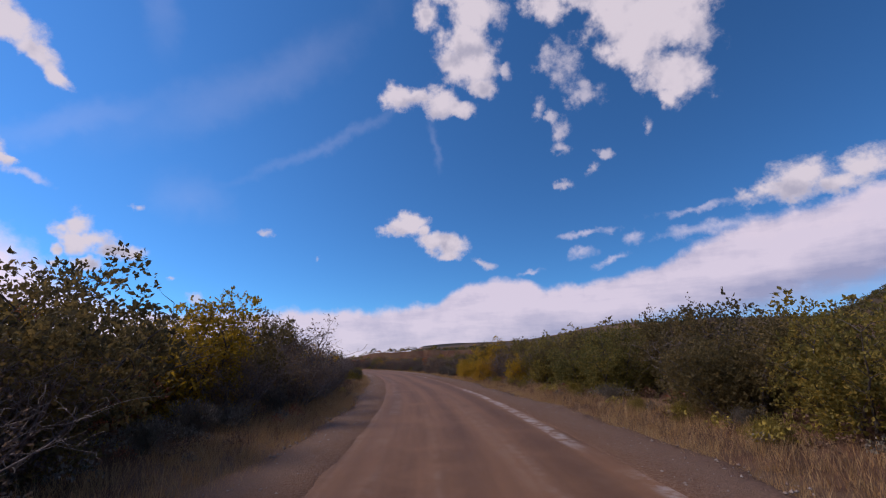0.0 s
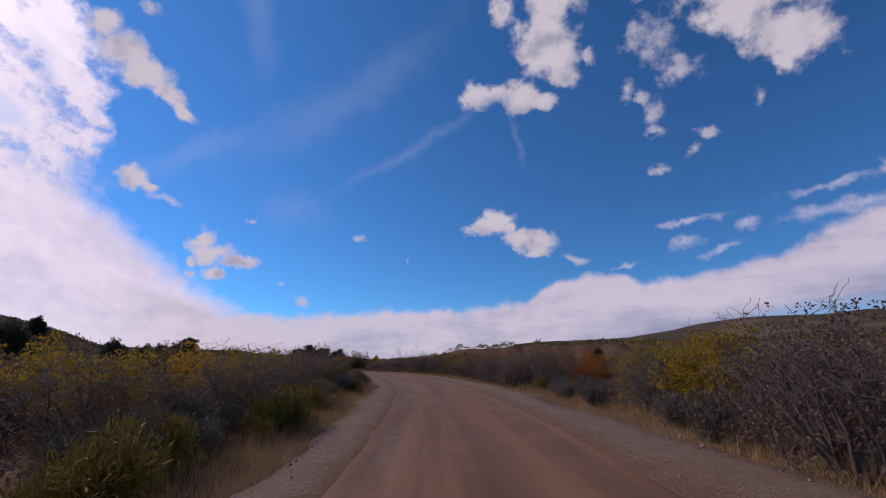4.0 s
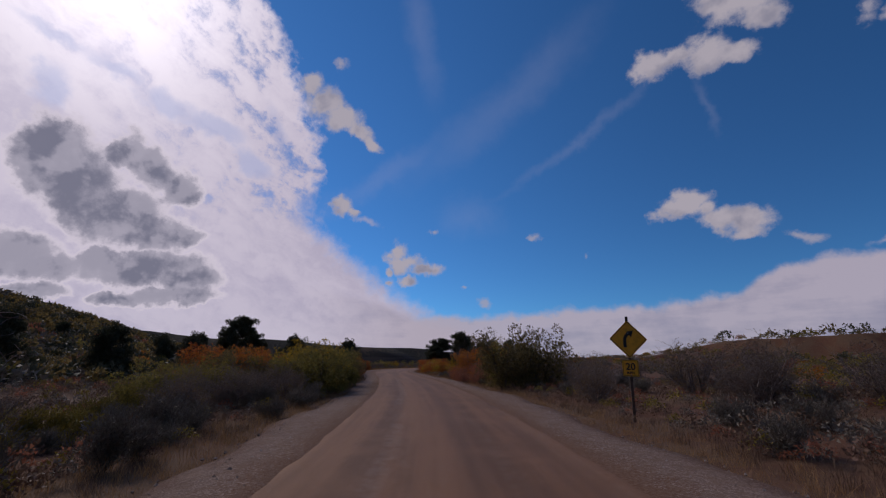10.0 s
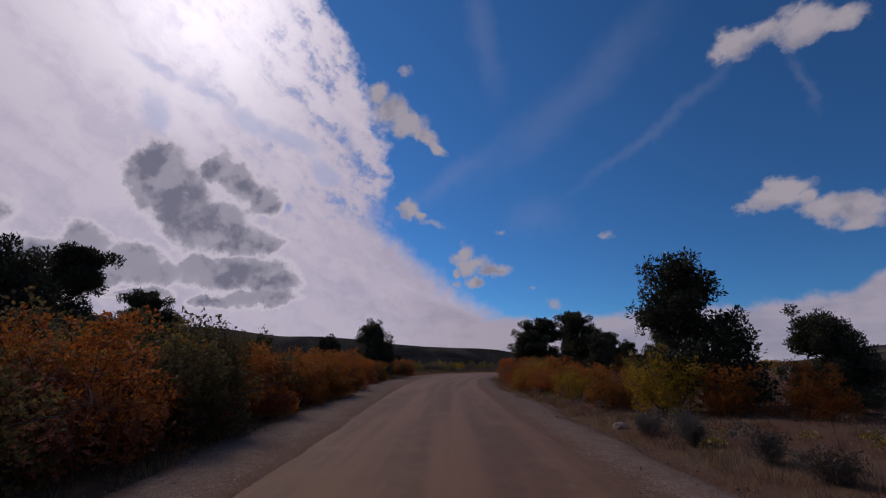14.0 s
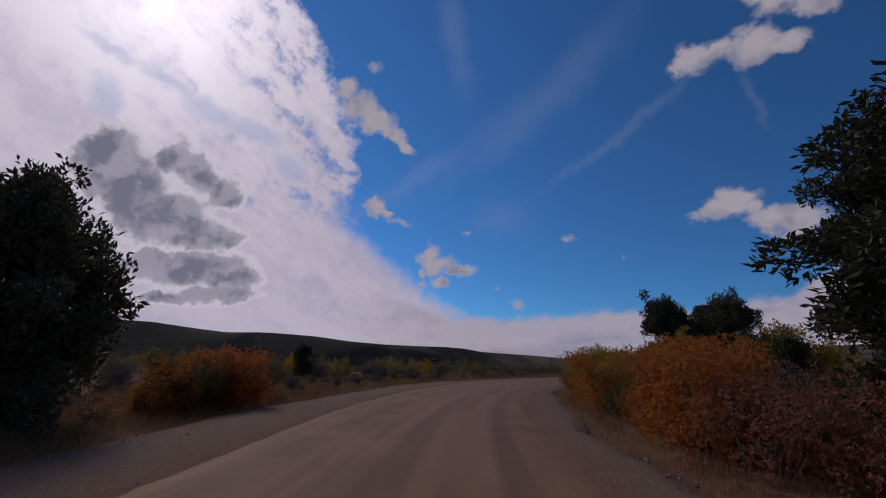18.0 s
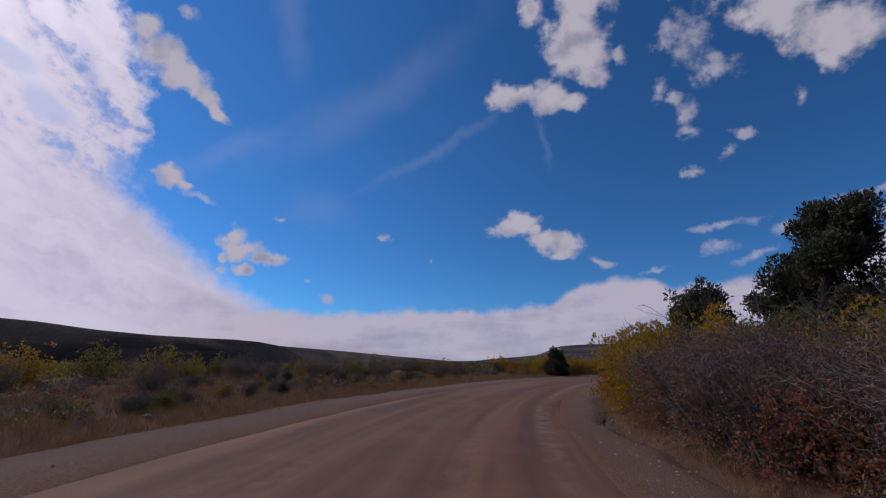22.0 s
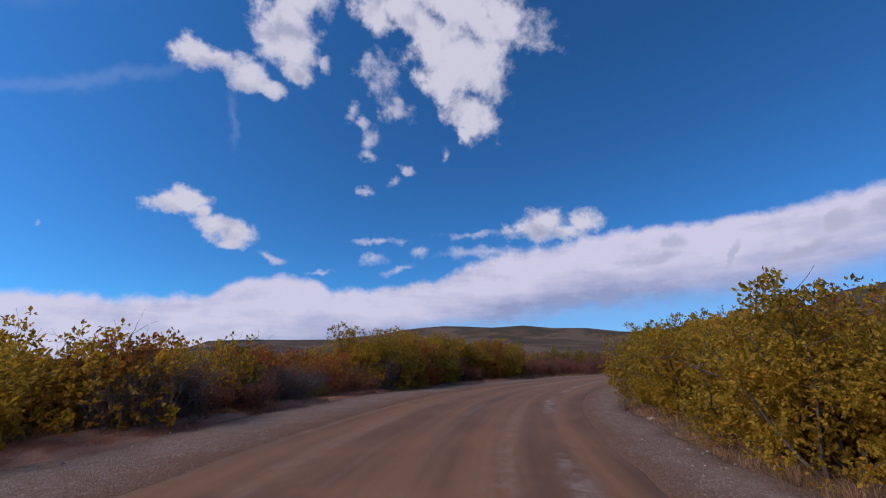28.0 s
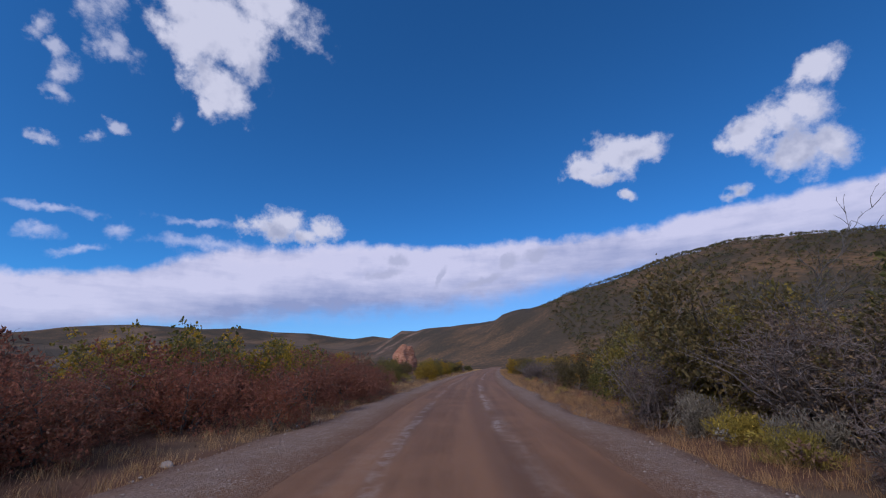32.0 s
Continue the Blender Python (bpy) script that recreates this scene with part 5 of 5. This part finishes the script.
# ---------------------------------------------------------------- the warning sign
def plain(name, color, rough=0.5, metallic=0.0, wear=0.08):
    m, n = surface(name)
    at = n.add("TexCoord", out="Object")
    f = n.noise(at, 7.0, 5.0, 0.6)
    c = n.vec("SCALE", n.mix(n.step(f, 0.35, 0.7), color, tuple(q * (1 - wear * 3) for q in color)), scale=1.0)
    finish(n, c, n.math("ADD", rough, n.math("MULTIPLY", f, 0.12)), n.noise(at, 60.0, 3.0), 0.1, 0.002, metallic=metallic, specular=0.4)
    return m


SIGN_YELLOW = plain("faded amber sign face", (0.88, 0.40, 0.020), 0.45)
SIGN_BLACK = plain("black sign paint", (0.018, 0.017, 0.017), 0.5)
POST = plain("rusty brown steel post", (0.12, 0.075, 0.055), 0.7, 0.3, 0.2)
GALVANISED = plain("grey galvanised bolt", (0.42, 0.42, 0.42), 0.45, 0.9)


def plate(points, thick, y0):
    """An upright plate from an outline in x and z, its face towards -y at y0."""
    bm = bmesh.new()
    front = [bm.verts.new((x, y0, z)) for x, z in points]
    back = [bm.verts.new((x, y0 + thick, z)) for x, z in points]
    bm.faces.new(front)
    bm.faces.new(back[::-1])
    for i in range(len(points)):
        j = (i + 1) % len(points)
        bm.faces.new((front[j], front[i], back[i], back[j]))
    bmesh.ops.recalc_face_normals(bm, faces=bm.faces)
    return bm


def from_bm(name, bm, material, parent, label=""):
    me = bpy.data.meshes.new(name)
    bm.to_mesh(me)
    bm.free()
    me.materials.append(material)
    return part(name, me, parent, label)


def rounded(cx, cz, half_w, half_h, r, turn=0.0, n_=5):
    pts = []
    for sx, sz, a0 in ((1, 1, 0), (-1, 1, 90), (-1, -1, 180), (1, -1, 270)):
        for k in range(n_ + 1):
            a = radians(a0 + 90 * k / n_)
            pts.append((sx * (half_w - r) + r * math.cos(a), sz * (half_h - r) + r * math.sin(a)))
    c, s = math.cos(radians(turn)), math.sin(radians(turn))
    return [(cx + x * c - z * s, cz + x * s + z * c) for x, z in pts]


def band(outer, inner, thick, y0):
    """A flat frame between two outlines with the same number of points."""
    bm = bmesh.new()
    k = len(outer)
    a = [bm.verts.new((x, y0, z)) for x, z in outer]
    b = [bm.verts.new((x, y0, z)) for x, z in inner]
    for i in range(k):
        j = (i + 1) % k
        bm.faces.new((a[i], a[j], b[j], b[i]))
    bmesh.ops.recalc_face_normals(bm, faces=bm.faces)
    got = bmesh.ops.extrude_face_region(bm, geom=bm.faces[:])
    bmesh.ops.translate(bm, vec=(0, thick, 0), verts=[q for q in got["geom"] if isinstance(q, bmesh.types.BMVert)])
    bmesh.ops.recalc_face_normals(bm, faces=bm.faces)
    return bm


def warning_sign():
    ob = thing("warning_sign", "yellow diamond curve warning sign with speed plaque on a rusty post", "road sign")
    # post: a U channel
    u = [(-0.035, 0.0), (0.035, 0.0), (0.035, 0.03), (0.028, 0.03), (0.028, 0.007), (-0.028, 0.007), (-0.028, 0.03), (-0.035, 0.03)]
    bm = bmesh.new()
    low = [bm.verts.new((x, y, -0.4)) for x, y in u]
    top = [bm.verts.new((x, y, 2.98)) for x, y in u]
    for i in range(len(u)):
        j = (i + 1) % len(u)
        bm.faces.new((low[i], low[j], top[j], top[i]))
    bm.faces.new(top)
    bmesh.ops.recalc_face_normals(bm, faces=bm.faces)
    from_bm("post", bm, POST, ob, "rusty steel channel post")
    cz, half = 2.33, 0.38
    diamond = from_bm("diamond_panel", plate(rounded(0, cz, half, half, 0.045, 45), 0.004, -0.008), SIGN_YELLOW, ob, "faded amber yellow diamond panel")
    from_bm("border", band(rounded(0, cz, half - 0.018, half - 0.018, 0.035, 45), rounded(0, cz, half - 0.034, half - 0.034, 0.028, 45), 0.003, -0.0125), SIGN_BLACK, diamond)
    # the arrow: up, then bent to the right
    w2 = 0.045
    line = [(-0.10, -0.23), (-0.105, -0.06), (-0.095, 0.02), (-0.065, 0.085), (-0.02, 0.135), (0.015, 0.16)]
    bm = bmesh.new()
    rings = []
    for k, (x, z) in enumerate(line):
        x0, z0 = line[max(k - 1, 0)]
        x1, z1 = line[min(k + 1, len(line) - 1)]
        d = math.hypot(x1 - x0, z1 - z0)
        nx, nz = -(z1 - z0) / d, (x1 - x0) / d
        rings.append([bm.verts.new((x + nx * w2, -0.0125, cz + z + nz * w2)), bm.verts.new((x - nx * w2, -0.0125, cz + z - nz * w2))])
    for p, q in zip(rings, rings[1:]):
        bm.faces.new((p[0], q[0], q[1], p[1]))
    head = [bm.verts.new((x, -0.0125, cz + z)) for x, z in ((-0.05, 0.21), (0.15, 0.25), (0.085, 0.055))]
    bm.faces.new(head)
    got = bmesh.ops.extrude_face_region(bm, geom=bm.faces[:])
    bmesh.ops.translate(bm, vec=(0, 0.003, 0), verts=[q for q in got["geom"] if isinstance(q, bmesh.types.BMVert)])
    bmesh.ops.recalc_face_normals(bm, faces=bm.faces)
    from_bm("arrow", bm, SIGN_BLACK, diamond, "black right-turn arrow")
    pz = 1.52
    plaque = from_bm("speed_plaque", plate(rounded(0, pz, 0.225, 0.225, 0.03), 0.004, -0.008), SIGN_YELLOW, ob, "faded amber square speed plaque")
    from_bm("border", band(rounded(0, pz, 0.212, 0.212, 0.024), rounded(0, pz, 0.200, 0.200, 0.018), 0.003, -0.0125), SIGN_BLACK, plaque)
    for body, size, z, wide in (("20", 0.27, pz - 0.045, 1.0), ("M.P.H.", 0.085, pz - 0.155, 1.0)):
        curve = bpy.data.curves.new("numeral", "FONT")
        curve.body, curve.size, curve.extrude, curve.align_x, curve.offset = body, size, 0.0015, "CENTER", 0.004
        tmp = bpy.data.objects.new("numeral", curve)
        scene.collection.objects.link(tmp)
        bpy.context.view_layer.update()
        me = bpy.data.meshes.new_from_object(tmp.evaluated_get(bpy.context.evaluated_depsgraph_get()))
        bpy.data.objects.remove(tmp)
        me.transform(pose(0, -0.012, z, 90, 0, 0))
        me.materials.clear()
        me.materials.append(SIGN_BLACK)
        part("numeral", me, plaque, "black lettering " + body)
    for z in (cz + 0.17, cz - 0.30, pz + 0.13, pz - 0.18):
        bm = bmesh.new()
        bmesh.ops.create_cone(bm, cap_ends=True, segments=10, radius1=0.012, radius2=0.009, depth=0.008, matrix=pose(0, -0.014, z, 90, 0, 0))
        from_bm("bolt", bm, GALVANISED, ob)
    return ob


sign = warning_sign()

sign.matrix_basis = pose(-33.4, 121.2, float(lie([-33.4], [121.2])[0]) - 0.12, 0, 1.5, 31)


# ---------------------------------------------------------------- stones
def rock(name, label, seed, size, material):
    r = np.random.RandomState(seed)
    bm = bmesh.new()
    bmesh.ops.create_icosphere(bm, subdivisions=3, radius=1.0)
    for v in bm.verts:
        q = v.co.copy()
        k = 1 + 0.30 * noise.noise(q * 1.3 + Vector((seed * 3.1, 0, 0))) + 0.12 * noise.noise(q * 3.7 + Vector((0, seed * 2.3, 0)))
        v.co = Vector((q.x * size[0], q.y * size[1], max(q.z, -0.45) * size[2])) * k
    me = bpy.data.meshes.new(name)
    bm.to_mesh(me)
    bm.free()
    me.materials.append(material)
    return tagged(new(name, me), label, "rock", "roadside rocks")


for k, (x, y, s) in enumerate(((-26.0, 73.0, 1.2), (-24.6, 76.0, 0.9), (-28.5, 77.5, 1.0), (-31.0, 80.0, 1.3), (-23.0, 70.5, 0.7))):
    ob = rock("red_rock", "flat red sandstone boulder in the brush", 5 + k, (s * 1.3, s * 0.7, s * 0.42), RED_ROCK)
    ob.matrix_basis = pose(x, y, float(lie([x], [y])[0]) + 0.08 * s, 4, 3, 30 + 50 * k)
for k, (x, y, s, h) in enumerate(((26.8, 340.3, 5.0, 5.6), (33.5, 345.0, 3.0, 4.6), (20.5, 337.4, 2.6, 3.6))):
    ob = rock("clay_bank", "bare red clay bank cut into the brushy slope", 21 + k, (s, s * 0.6, h), RED_ROCK)
    ob.matrix_basis = pose(x, y, float(lie([x], [y])[0]) + 0.9, 0, 0, 32)
for k in range(16):
    x, y = beside(dice.uniform(30.8, 32.4), dice.uniform(4.4, 6.4))
    s = dice.uniform(0.06, 0.17)
    ob = rock("stone", "broken grey stone on the bank of the last bend", 80 + k, (s * 1.3, s, s * 0.7), STONE)
    ob.matrix_basis = pose(x, y, float(lie([x], [y])[0]) + s * 0.15, 0, 0, dice.uniform(0, 360))
for k in range(26):
    sec_ = dice.uniform(0, 33)
    l, lo, ri, ro = road_edges(sec_)
    x, y = beside(sec_, lo - dice.uniform(0.2, 1.8) if dice.random() < 0.55 else ro + dice.uniform(0.2, 1.4))
    s = dice.uniform(0.07, 0.2)
    ob = rock("stone", "small broken stone at the road edge", 40 + k, (s * 1.2, s, s * 0.7), STONE)
    ob.matrix_basis = pose(x, y, float(lie([x], [y])[0]) + s * 0.15, 0, 0, dice.uniform(0, 360))

# loose stones of the gravel strips, one mesh
r = np.random.RandomState(77)
count = 15000
i = r.uniform(np.interp(-1, SSEC, np.arange(len(SSEC))), np.interp(36, SSEC, np.arange(len(SSEC))), count)
k = np.arange(len(SX))
sec_ = np.interp(i, k, SSEC)
l, lo, ri, ro = road_edges(sec_)
left = r.uniform(size=count) < 0.58
u = r.uniform(0, 1, count) ** 0.8
off = np.where(left, l + 0.5 + (lo - 0.5 - l - 0.5) * u, ri - 0.5 + (ro + 0.5 - ri + 0.5) * u)
a = np.interp(i, k, STURN)
x, y = np.interp(i, k, SX) + np.cos(a) * off, np.interp(i, k, SY) + np.sin(a) * off
s = 0.012 + 0.026 * r.uniform(size=count) ** 2.5
octa = np.array([(1, 0, 0), (0, 1, 0), (-1, 0, 0), (0, -1, 0), (0, 0, 0.8), (0, 0, -0.8)])
p = octa[None] * (s[:, None] * r.uniform(0.7, 1.4, (count, 6)))[:, :, None]
c, q = np.cos(a * 40), np.sin(a * 40)
p = np.stack([p[:, :, 0] * c[:, None] - p[:, :, 1] * q[:, None], p[:, :, 0] * q[:, None] + p[:, :, 1] * c[:, None], p[:, :, 2]], -1)
v = p + np.stack([x, y, 0.040 + 0 * x - 0.09 * (u > 0.86)], 1)[:, None]
faces = np.array([(0, 1, 4), (1, 2, 4), (2, 3, 4), (3, 0, 4), (1, 0, 5), (2, 1, 5), (3, 2, 5), (0, 3, 5)])
gravel = new("loose_gravel", mesh_of("loose_gravel", v.reshape(-1, 3), (np.arange(count)[:, None, None] * 6 + faces[None]).reshape(-1, 3), STONE))
tagged(gravel, "loose pale stones strewn along both road edges", "gravel", kind="stuff")
